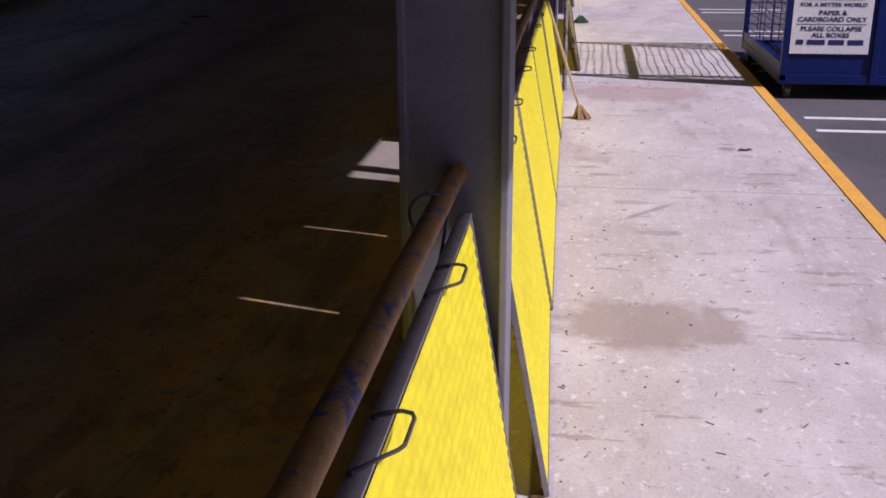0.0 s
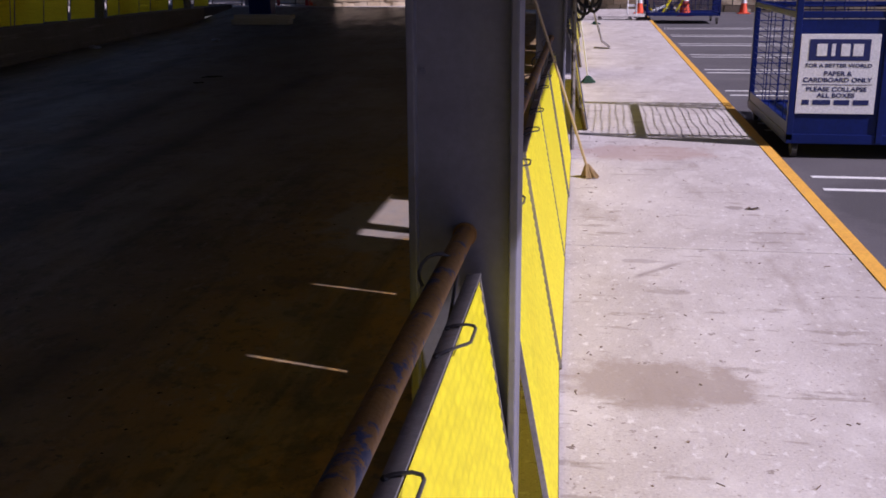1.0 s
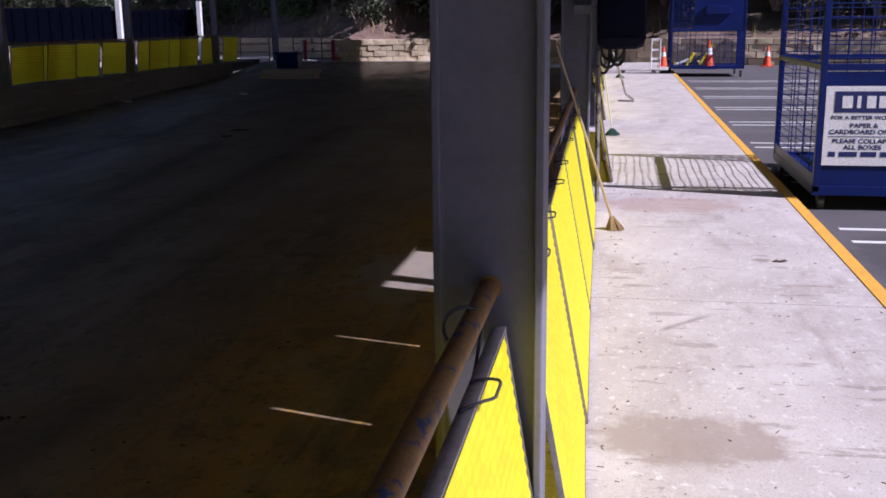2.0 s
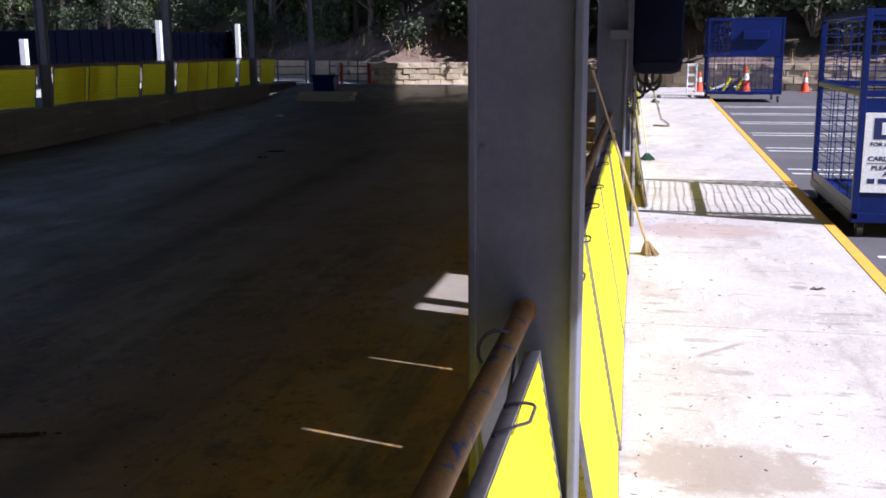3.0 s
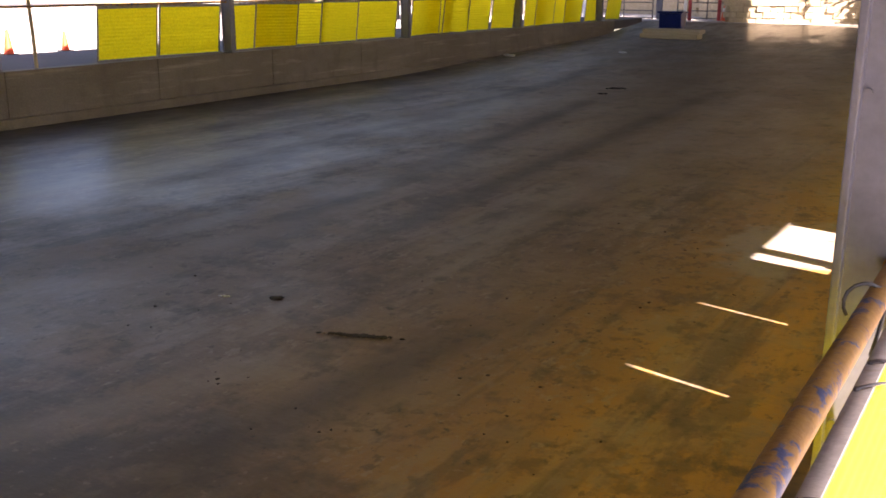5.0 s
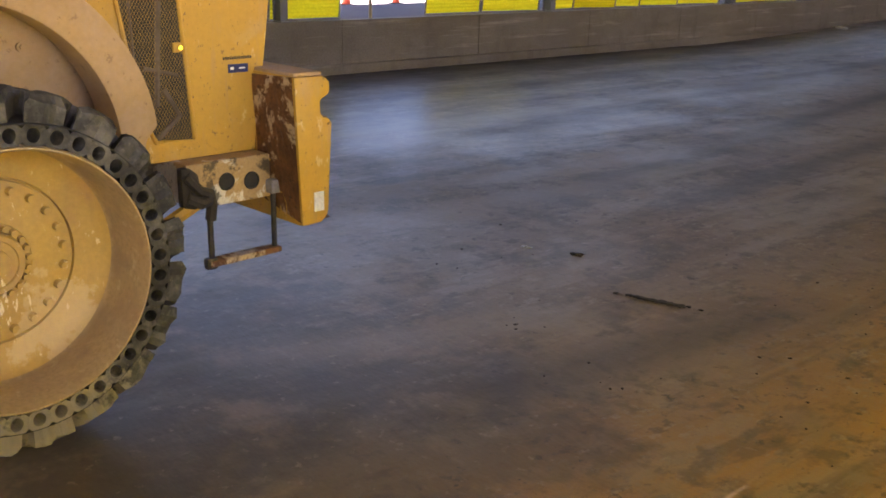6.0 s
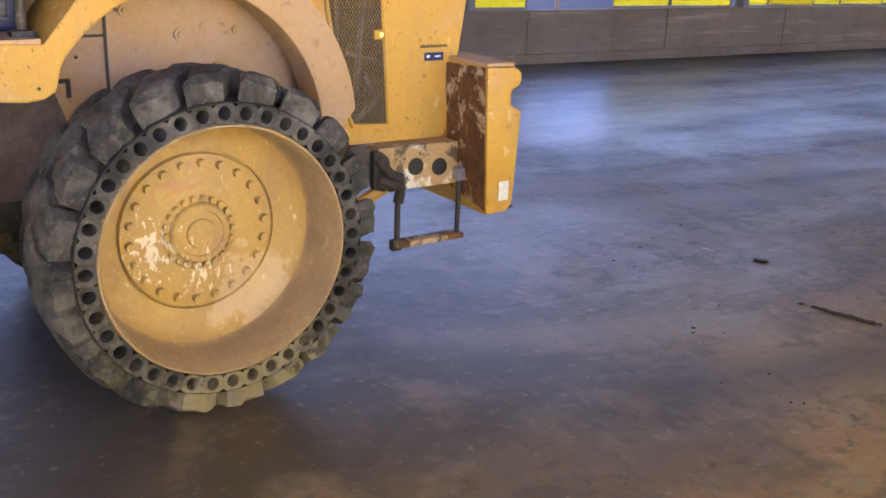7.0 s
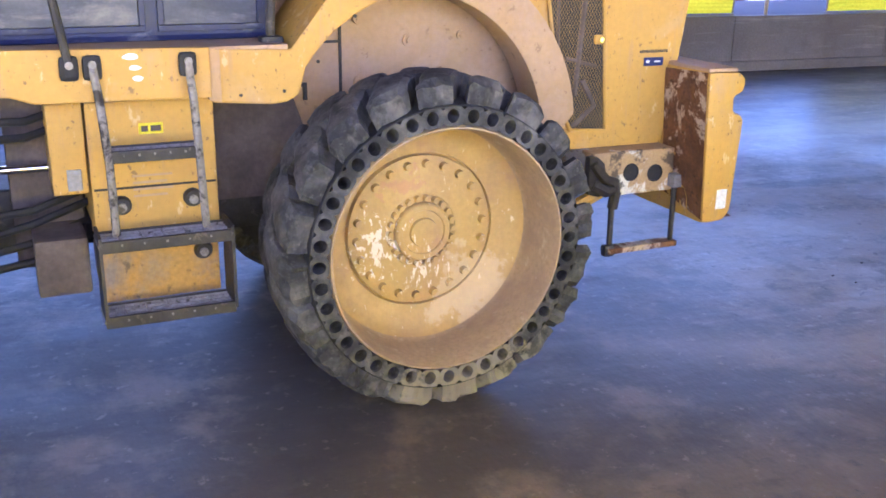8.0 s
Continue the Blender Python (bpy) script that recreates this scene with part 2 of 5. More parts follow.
# bare grey concrete where the sun lands, over the painted orange
blot(M_PIT, (0.3, 0.275, 0.25), -1.8, 9.9, 0.6, 1.1, 0.75, 2.0, 3.0)
for a, b, width, dark in (((-9.5, 8.5), (-11.2, 27.0), 0.5, 1), ((-6.6, 7.4), (-8.6, 21.0), 0.45, 1), ((-6.9, 5.0), (-6.4, 12.0), 0.4, 0), ((-8.1, 3.2), (-7.2, 10.0), 0.35, 0),
                          ((-10.6, 5.5), (-10.2, 20.0), 0.4, 0), ((-5.6, 8.0), (-6.6, 24.0), 0.4, 1), ((-4.6, 9.0), (-5.4, 22.0), 0.5, 0), ((-3.6, 3.2), (-3.2, 6.4), 0.5, 1),
                          ((-4.9, 2.6), (-4.1, 4.9), 0.4, 0), ((-12.6, 12.0), (-13.2, 28.0), 0.6, 1)):
    track(M_PIT, (0.035, 0.029, 0.025) if dark else (0.25, 0.215, 0.18), a, b, width, 0.6 if dark else 0.45)
damp(M_PIT, -11.5, 9.5, 3.6, 5.0, 0.36)
damp(M_PIT, -8.0, 41.0, 9.0, 3.2, 0.28)
damp(M_PIT, -7.2, 3.2, 2.4, 2.6, 0.4)
relief(M_PIT, 2.6, 0.22, 0.03, (0.9, 1.6, 1))
relief(M_PIT, 7.0, 0.08, 0.012)
relief(M_PIT, 0.8, 0.25, 0.05, (1.5, 0.5, 1))
M_WALLC = surf("wall_concrete", (0.17, 0.143, 0.117), (0.22, 0.19, 0.16), 0.85, scale=0.9, grain=30, bump=0.2,
               third=(0.15, 0.12, 0.09), third_scale=0.7, third_range=(0.5, 0.7), stretch=(1, 0.35, 1))
spots(M_WALLC, (0.34, 0.3, 0.26), 2.5, 0.56, 0.66, 0.6, (1, 0.15, 2.5))
spots(M_WALLC, (0.1, 0.08, 0.064), 1.8, 0.54, 0.72, 0.5, (1, 1.2, 0.5))
spots(M_WALLC, (0.11, 0.09, 0.07), 2.4, 0.56, 0.72, 0.4, (1, 0.3, 2))
M_ASPH = surf("asphalt", (0.082, 0.075, 0.081), (0.105, 0.097, 0.103), 0.9, scale=0.5, grain=70, bump=0.4,
              third=(0.12, 0.11, 0.113), third_scale=0.35)
blot(M_ASPH, (0.05, 0.047, 0.05), 2.6, 7.6, 0.5, 0.9, 0.6)
spots(M_ASPH, (0.16, 0.15, 0.15), 30.0, 0.6, 0.68, 0.5)
M_LINE = surf("line_paint", (0.72, 0.72, 0.7), (0.6, 0.6, 0.58), 0.7, scale=8, third=(0.3, 0.29, 0.28), third_scale=9,
              third_range=(0.62, 0.72))
M_EDGE = surf("edge_paint", (0.78, 0.42, 0.05), (0.7, 0.36, 0.05), 0.65, scale=6, third=(0.5, 0.36, 0.2), third_scale=7,
              third_range=(0.62, 0.75))
M_YEL = surf("yellow_sheet", (0.90, 0.81, 0.014), (0.86, 0.76, 0.014), 0.5, scale=3, grain=25, bump=0.05,
             third=(0.55, 0.45, 0.014), third_scale=5, third_range=(0.74, 0.9), jitter=0.06)
M_STEEL = surf("grey_steel_paint", speckle=0.4, base=(0.138, 0.138, 0.18), second=(0.185, 0.185, 0.235), rough=0.45, rough2=0.6, scale=2.5, grain=40, bump=0.08,
               third=(0.17, 0.15, 0.14), third_scale=3, third_range=(0.62, 0.75))
M_ANGLE = surf("angle_steel", (0.22, 0.21, 0.23), (0.3, 0.285, 0.3), 0.5, scale=6, metal=0.3, third=(0.16, 0.1, 0.06),
               third_scale=9, third_range=(0.6, 0.72))
M_STILE = surf("brown_frame", (0.13, 0.085, 0.03), (0.18, 0.12, 0.05), 0.7, scale=9, third=(0.07, 0.05, 0.035), third_scale=12)
M_PIPE = surf("rusty_pipe", (0.30, 0.15, 0.035), (0.38, 0.2, 0.05), 0.6, scale=9, grain=60, bump=0.25,
              third=(0.06, 0.075, 0.17), third_scale=16, third_range=(0.53, 0.59))
M_WIRE = surf("dark_wire", (0.06, 0.06, 0.075), (0.1, 0.095, 0.1), 0.45, metal=0.5, scale=20)
M_BLUE = surf("blue_paint", (0.0045, 0.013, 0.095), (0.006, 0.016, 0.125), 0.4, scale=2, grain=30, bump=0.04,
              third=(0.008, 0.017, 0.11), third_scale=4, third_range=(0.62, 0.8))
M_BLUE.node_tree.nodes["Principled BSDF"].inputs["Specular IOR Level"].default_value = 0.25
# navy of the skip bins, with their shaded side darkened into the colour
M_NAVY_SHADED = surf("shaded_navy", (0.0008, 0.0011, 0.004), (0.001, 0.0014, 0.005), 0.95, scale=2)
M_NAVY_SHADED.node_tree.nodes["Principled BSDF"].inputs["Specular IOR Level"].default_value = 0.02
M_DARKBLUE = surf("dark_blue_cover", (0.004, 0.005, 0.018), (0.006, 0.007, 0.025), 0.8, scale=4)
M_DARKBLUE.node_tree.nodes["Principled BSDF"].inputs["Specular IOR Level"].default_value = 0.08
M_BLACK = surf("black_rubber", (0.012, 0.012, 0.013), (0.025, 0.024, 0.023), 0.75, scale=8)
M_SIGN = surf("sign_white", (0.78, 0.78, 0.8), (0.72, 0.72, 0.75), 0.45, scale=5, bump=0.0)
M_INK = surf("sign_navy", (0.012, 0.02, 0.11), (0.015, 0.022, 0.12), 0.5, scale=5, bump=0.0)
M_LOADER = surf("loader_yellow", speckle=0.35, base=(0.5, 0.285, 0.032), second=(0.45, 0.265, 0.045), rough=0.5, rough2=0.62, scale=1.8, grain=30, bump=0.06,
                third=(0.45, 0.30, 0.13), third_scale=1.6, third_range=(0.58, 0.8))
M_DUSTY = surf("dusty_yellow", (0.42, 0.275, 0.14), (0.39, 0.25, 0.11), 0.75, speckle=0.4, scale=2.2, grain=30, bump=0.08,
               third=(0.42, 0.29, 0.19), third_scale=2.5, third_range=(0.45, 0.65))
M_RIM = surf("rim_yellow", speckle=0.5, base=(0.46, 0.3, 0.08), second=(0.4, 0.26, 0.1), rough=0.5, rough2=0.65, scale=3, grain=40, bump=0.1,
             third=(0.66, 0.54, 0.36), third_scale=20, third_range=(0.63, 0.66), stretch=(1, 1, 0.5))
spots(M_RIM, (0.36, 0.2, 0.13), 3.0, 0.56, 0.72, 0.6)
spots(M_RIM, (0.58, 0.4, 0.13), 4.0, 0.54, 0.7, 0.5)
HUB = Vector((-4.91, 1.2, 0.0))
scuff(M_RIM, (0.80, 0.72, 0.6), HUB + Vector((0, -0.27, -0.08)), 0.2, 0.85, 6.0, 26.0, (1, 1, 0.6), 0.62)
scuff(M_RIM, (0.80, 0.72, 0.6), HUB + Vector((0, -0.02, -0.22)), 0.24, 0.8, 6.0, 34.0, (1, 1.1, 0.4), 0.95)
scuff(M_RIM, (0.42, 0.19, 0.13), HUB + Vector((0, -0.12, 0.24)), 0.16, 0.45, 5.0, 9.0, (1, 1, 1), 0.5)
scuff(M_RIM, (0.68, 0.58, 0.46), HUB + Vector((0, 0.3, -0.4)), 0.3, 0.3, 3.0, 7.0, (1, 1, 1), 0.2)
M_RIMDUST = surf("rim_dust", (0.37, 0.26, 0.135), (0.31, 0.22, 0.13), 0.7, scale=2.5, grain=40, bump=0.1)
M_RUSTED = surf("rusted_yellow", (0.10, 0.042, 0.014), (0.19, 0.085, 0.028), 0.85, scale=9, grain=50, bump=0.4,
                third=(0.48, 0.36, 0.24), third_scale=4, third_range=(0.53, 0.58))
spots(M_RUSTED, (0.05, 0.022, 0.01), 20.0, 0.58, 0.66, 0.8)
M_TYRE = surf("tyre_rubber", (0.016, 0.016, 0.017), (0.035, 0.034, 0.034), 0.8, scale=5, grain=30, bump=0.5,
              third=(0.115, 0.11, 0.105), third_scale=4, third_range=(0.42, 0.66))
spots(M_TYRE, (0.2, 0.18, 0.15), 30.0, 0.58, 0.7, 0.45)
spots(M_TYRE, (0.01, 0.01, 0.01), 14.0, 0.6, 0.68, 0.6)
scuff(M_TYRE, (0.27, 0.235, 0.17), (-4.5, 1.35, -0.95), 0.5, 0.75, 1.8, 9.0)
spots(M_TYRE, (0.006, 0.006, 0.007), 5.0, 0.56, 0.66, 0.75)
M_GRIME = surf("greasy_black", (0.02, 0.018, 0.016), (0.05, 0.042, 0.032), 0.6, scale=6, grain=40, bump=0.4,
               third=(0.2, 0.16, 0.12), third_scale=9, third_range=(0.6, 0.72))
M_CAB = surf("cab_frame", (0.007, 0.012, 0.05), (0.011, 0.017, 0.065), 0.45, scale=4)
spots(M_CAB, (0.2, 0.2, 0.22), 9.0, 0.58, 0.68, 0.5, (1, 0.5, 1))
M_GRATE = surf("worn_grating", (0.3, 0.28, 0.27), (0.2, 0.185, 0.17), 0.6, scale=20, metal=0.3, third=(0.06, 0.05, 0.04), third_scale=18, third_range=(0.56, 0.64))
M_PANEGREY = surf("scratched_pane", (0.075, 0.08, 0.105), (0.03, 0.035, 0.055), 0.35, 0.55, scale=5, bump=0.0, third=(0.17, 0.165, 0.17), third_scale=6, third_range=(0.5, 0.7), stretch=(1, 0.5, 1.6))
M_MUD = surf("dried_mud", (0.09, 0.07, 0.058), (0.15, 0.115, 0.09), 0.9, scale=4, grain=30, bump=0.3)
M_LOWBOX = surf("grimy_yellow", (0.5, 0.27, 0.03), (0.42, 0.25, 0.06), 0.6, scale=3, grain=40, bump=0.1, third=(0.27, 0.21, 0.16), third_scale=3.2, third_range=(0.48, 0.68))
spots(M_LOWBOX, (0.05, 0.04, 0.032), 9.0, 0.58, 0.66, 0.7)
M_MESH = surf("dusty_mesh", (0.3, 0.19, 0.05), (0.22, 0.14, 0.05), 0.7, scale=9)
M_CHROME = surf("chrome", (0.8, 0.8, 0.8), (0.75, 0.75, 0.76), 0.12, metal=1.0, scale=5, bump=0.0)
M_ORANGE = surf("cone_orange", (0.8, 0.1, 0.03), (0.75, 0.09, 0.03), 0.5, scale=6)
M_RED = surf("red_paint", (0.42, 0.03, 0.03), (0.36, 0.025, 0.03), 0.5, scale=6)
M_WHITE = surf("white_paint", (0.75, 0.75, 0.75), (0.66, 0.66, 0.66), 0.6, scale=4)
M_WOOD = surf("grey_timber", (0.42, 0.34, 0.22), (0.5, 0.42, 0.29), 0.8, scale=4, stretch=(0.4, 3, 6), grain=50)
M_HANDLE = surf("broom_wood", (0.4, 0.3, 0.17), (0.46, 0.36, 0.22), 0.6, scale=8, stretch=(4, 4, 0.6))
M_BRISTLE = surf("bristle", (0.38, 0.27, 0.14), (0.3, 0.2, 0.1), 0.9, scale=30)
M_GREENB = surf("green_bristle", (0.02, 0.07, 0.05), (0.03, 0.09, 0.06), 0.8, scale=30)
M_STONE = surf("sandstone", (0.50, 0.40, 0.26), (0.58, 0.48, 0.34), 0.9, scale=2, grain=18, bump=0.6, jitter=0.12,
               third=(0.36, 0.27, 0.17), third_scale=3, third_range=(0.55, 0.75))
M_SOIL = surf("bank_soil", (0.17, 0.112, 0.085), (0.24, 0.165, 0.13), 0.95, scale=0.6, grain=9, bump=0.8,
              third=(0.07, 0.055, 0.035), third_scale=0.35, third_range=(0.45, 0.6))
M_DIRT = surf("dark_dirt", (0.025, 0.02, 0.016), (0.04, 0.033, 0.026), 0.8, scale=20, bump=0.5)
M_PAPER = surf("litter", (0.7, 0.7, 0.7), (0.6, 0.6, 0.6), 0.8, scale=20)
M_BARK = surf("bark", (0.2, 0.16, 0.125), (0.32, 0.28, 0.23), 0.9, scale=3, stretch=(3, 3, 0.5), bump=0.5)
M_LEAF = surf("leaf_olive", (0.04, 0.058, 0.024), (0.07, 0.088, 0.042), 0.6, scale=0.8, grain=3, bump=0.0)
M_LEAF2 = surf("leaf_green", (0.05, 0.085, 0.02), (0.09, 0.125, 0.028), 0.6, scale=0.8, grain=3, bump=0.0)
M_METALGRIME = surf("grimy_steel", (0.2, 0.18, 0.165), (0.28, 0.255, 0.235), 0.65, scale=9, metal=0.2, third=(0.03, 0.024, 0.018), third_scale=14, third_range=(0.5, 0.6))
spots(M_METALGRIME, (0.3, 0.25, 0.2), 25.0, 0.6, 0.66, 0.7)
M_BOX = surf("worn_box", (0.40, 0.27, 0.12), (0.34, 0.22, 0.1), 0.7, scale=3, third=(0.62, 0.58, 0.5), third_scale=3.2, third_range=(0.5, 0.54))
spots(M_BOX, (0.03, 0.025, 0.02), 5.0, 0.55, 0.6, 0.85)
spots(M_LOADER, (0.40, 0.25, 0.12), 4.0, 0.58, 0.74, 0.6, (1, 1, 0.5))
spots(M_LOADER, (0.14, 0.085, 0.045), 17.0, 0.64, 0.68, 0.7)
spots(M_LOADER, (0.36, 0.22, 0.1), 7.0, 0.56, 0.68, 0.5, (2, 2, 0.2))
spots(M_LOADER, (0.1, 0.06, 0.035), 38.0, 0.64, 0.68, 0.7, (1, 1, 0.6))
spots(M_LOADER, (0.66, 0.5, 0.28), 13.0, 0.62, 0.66, 0.5, (1, 1, 0.5))
spots(M_DUSTY, (0.22, 0.14, 0.08), 14.0, 0.62, 0.67, 0.6)
scuff(M_RIMDUST, (0.06, 0.05, 0.045), HUB + Vector((0.1, 0.06, 0.56)), 0.09, 0.8, 2.5, 10.0)
spots(M_RIMDUST, (0.52, 0.42, 0.28), 11.0, 0.6, 0.68, 0.5)
spots(M_RIMDUST, (0.24, 0.16, 0.1), 5.0, 0.52, 0.68, 0.6)
spots(M_TYRE, (0.15, 0.137, 0.122), 7.0, 0.54, 0.66, 0.6)
spots(M_STEEL, (0.10, 0.09, 0.085), 12.0, 0.67, 0.73, 0.6)
spots(M_WALLC, (0.12, 0.1, 0.085), 1.6, 0.56, 0.75, 0.6, (1, 1, 0.35))
M_GRASS = surf("dry_grass", (0.36, 0.28, 0.13), (0.22, 0.22, 0.08), 0.9, scale=0.8, grain=3, bump=0.0)
M_ROOF = surf("roof_sheet", (0.1, 0.1, 0.105), (0.13, 0.13, 0.135), 0.5, metal=0.3, scale=1.5)

# translucency added to the sheet: brightens the far panels, glows onto the floor
nt = M_YEL.node_tree
nt.nodes["Principled BSDF"].inputs["Specular IOR Level"].default_value = 0.15
lets = nt.nodes.new("ShaderNodeBsdfTranslucent")
lets.inputs["Color"].default_value = (0.95, 0.8, 0.02, 1)
both = nt.nodes.new("ShaderNodeMixShader")
both.inputs[0].default_value = 0.34
nt.links.new(nt.nodes["Principled BSDF"].outputs[0], both.inputs[1])
nt.links.new(lets.outputs[0], both.inputs[2])
nt.links.new(both.outputs[0], nt.nodes["Material Output"].inputs[0])


# ---- mesh helpers ----
def finish(bm, name, mat, smooth=False):
    bmesh.ops.recalc_face_normals(bm, faces=bm.faces)
    me = bpy.data.meshes.new(name)
    bm.to_mesh(me)
    bm.free()
    me.materials.append(mat)
    if smooth:
        me.polygons.foreach_set("use_smooth", [True] * len(me.polygons))
        me.set_sharp_from_angle(angle=radians(35))
    return me


def part(name, bm, mat, parent=None, label="", smooth=False):
    """Links a bmesh as one mesh object, under parent where one is given."""
    ob = new(name, finish(bm, name, mat, smooth))
    if parent:
        ob.parent = parent
    if label:
        ob["label"] = label
    return ob


def thing(name, m, label, category, group="", kind=""):
    ob = new(name)
    ob.empty_display_size = 0.1
    ob.matrix_world = m
    return tagged(ob, label, category, group, kind)


def add_box(bm, lo, hi, bevel=0.0, m=None):
    lo, hi = Vector(lo), Vector(hi)
    made = bmesh.ops.create_cube(bm, size=1.0)["verts"]
    for v in made:
        v.co = Vector((lo[i] + (v.co[i] + 0.5) * (hi[i] - lo[i]) for i in range(3)))
    if bevel:
        edges = list({e for v in made for e in v.link_edges})
        got = bmesh.ops.bevel(bm, geom=edges, offset=bevel, segments=2, affect="EDGES", profile=0.6)
        made = list({v for f in got["faces"] for v in f.verts} | {v for v in made if v.is_valid})
        made = [v for v in made if v.is_valid]
    if m is not None:
        bmesh.ops.transform(bm, matrix=m, verts=made)
    return bm


def box(lo, hi, bevel=0.0, m=None):
    return add_box(bmesh.new(), lo, hi, bevel, m)


def add_tube(bm, pts, r, n=8, closed=False, caps=True):
    """A round bar along points."""
    pts = [Vector(p) for p in pts]
    rings = []
    k = len(pts)
    up = None
    for i, p in enumerate(pts):
        a = pts[(i - 1) % k] if closed or i else p
        b = pts[(i + 1) % k] if closed or i < k - 1 else p
        d = (b - a).normalized()
        if up is None:
            up = d.orthogonal().normalized()
        up = (up - d * up.dot(d)).normalized()
        side = d.cross(up)
        rad = r[i] if isinstance(r, (list, tuple)) else r
        rings.append([bm.verts.new(p + rad * (math.cos(q) * up + math.sin(q) * side))
                      for q in (2 * math.pi * j / n for j in range(n))])
    for i in range(k if closed else k - 1):
        r0, r1 = rings[i], rings[(i + 1) % k]
        for j in range(n):
            bm.faces.new((r0[j], r0[(j + 1) % n], r1[(j + 1) % n], r1[j]))
    if caps and not closed:
        bm.faces.new(rings[0][::-1])
        bm.faces.new(rings[-1])
    return bm


def tube(pts, r, n=8, closed=False):
    return add_tube(bmesh.new(), pts, r, n, closed)


def slab(outline, x0, x1, bevel=0.0):
    """An outline in y and z, made solid from x0 to x1."""
    bm = bmesh.new()
    a = [bm.verts.new((x0, y, z)) for y, z in outline]
    b = [bm.verts.new((x1, y, z)) for y, z in outline]
    n = len(outline)
    bm.faces.new(a)
    bm.faces.new(b[::-1])
    for i in range(n):
        bm.faces.new((a[i], b[i], b[(i + 1) % n], a[(i + 1) % n]))
    bmesh.ops.recalc_face_normals(bm, faces=bm.faces)
    if bevel:
        bmesh.ops.bevel(bm, geom=[e for e in bm.edges if len(e.link_faces) == 2 and e.calc_face_angle() > 0.5],
                        offset=bevel, segments=2, affect="EDGES", profile=0.6)
    return bm


def lathe(profile, n=48, axis="x"):
    """Turns (along, radius) pairs round an axis."""
    bm = bmesh.new()
    rings = []
    for a, r in profile:
        ring = []
        for j in range(n):
            q = 2 * math.pi * j / n
            c, s = r * math.cos(q), r * math.sin(q)
            ring.append(bm.verts.new((a, c, s) if axis == "x" else (c, s, a)))
        rings.append(ring)
    for r0, r1 in zip(rings, rings[1:]):
        for j in range(n):
            bm.faces.new((r0[j], r0[(j + 1) % n], r1[(j + 1) % n], r1[j]))
    return bm


def bar_text(text, size, mat, parent, place, spacing=1.0):
    """Raised lettering in the built-in font, in the plane that faces -y."""
    cu = bpy.data.curves.new("lettering", "FONT")
    cu.body, cu.size, cu.align_x, cu.align_y = text, size, "CENTER", "CENTER"
    cu.extrude = 0.001
    cu.offset = size * 0.022
    cu.space_character = spacing
    tmp = new("lettering_curve", cu)
    dg = bpy.context.evaluated_depsgraph_get()
    me = bpy.data.meshes.new_from_object(tmp.evaluated_get(dg))
    bpy.data.objects.remove(tmp)
    bpy.data.curves.remove(cu)
    me.materials.clear()
    me.materials.append(mat)
    ob = new("lettering", me)
    ob.parent = parent
    ob.matrix_local = pose(*place, 90, 0, 0)
    return ob

M_BARKDARK = surf("dry_leaf", (0.14, 0.10, 0.075), (0.24, 0.18, 0.14), 0.9, scale=30, bump=0.0)


# ---- the setting ----
PIT, FAR_X = -0.92, -15.6


def rail_x(y):
    """The near handrail's line, which runs a little askew to the far wall."""
    return -0.016 * max(y - 2.4, 0.0)


def structure(name, bm, mat, label, smooth=False):
    return tagged(part(name, bm, mat, None, "", smooth), label, name.split("_")[0], "", "structure")


def grid_sheet(xs, ys, height):
    bm = bmesh.new()
    vs = [[bm.verts.new((x, y, height(x, y))) for y in ys] for x in xs]
    for i in range(len(xs) - 1):
        for j in range(len(ys) - 1):
            bm.faces.new((vs[i][j], vs[i + 1][j], vs[i + 1][j + 1], vs[i][j + 1]))
    return bm


def pit_height(y):
    if y < 23.5:
        return PIT
    if y < 38.5:
        return PIT + 0.45 * (y - 23.5) / 15.0
    return min(-0.45 + 0.45 * (y - 38.5) / 5.0, 0.0)


ys = [-16, -8, -4] + [i * 1.0 for i in range(0, 44)]
xs = [FAR_X + 0.0 + i * (15.4 / 22) for i in range(23)]
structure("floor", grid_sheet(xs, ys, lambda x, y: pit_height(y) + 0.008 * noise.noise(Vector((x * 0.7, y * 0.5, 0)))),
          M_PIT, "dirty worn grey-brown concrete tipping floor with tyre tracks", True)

# ground: one sheet with the sunken floor and the walkway left open
bm = bmesh.new()
GX, GY = [-400, -30, FAR_X - 0.25, 1.949, 30, 400], [-400, -16.3, 43.4, 90, 700]
gv = [[bm.verts.new((x, y, -0.06 if x < -10 else -0.1)) for y in GY] for x in GX]
for i in range(5):
    for j in range(4):
        if (i, j) != (2, 1):
            bm.faces.new((gv[i][j], gv[i + 1][j], gv[i + 1][j + 1], gv[i][j + 1]))
structure("ground", bm, M_ASPH, "weathered dark asphalt yard round the shed")

# near walkway, cast in bays with open joints
walkway = tagged(new("pavement"), "pale stained concrete walkway beside the tipping floor", "pavement", "", "structure")
bays = [-16.0, -7.5, -3.0, 1.6, 5.9, 10.06, 14.4, 18.7, 23.0, 27.3, 31.0, 34.2]
for a, b in zip(bays, bays[1:]):
    part("slab", box((-0.2, a + 0.005, -1.0), (1.95, b - 0.005, 0.0), 0.008), M_WALK, walkway)
part("joint_filler", box((-0.19, -16.0, -1.0), (1.945, 34.2, -0.008)), M_DIRT, walkway)
edge = tagged(new("edge_line"), "worn orange painted line along the walkway edge", "line", "", "structure")
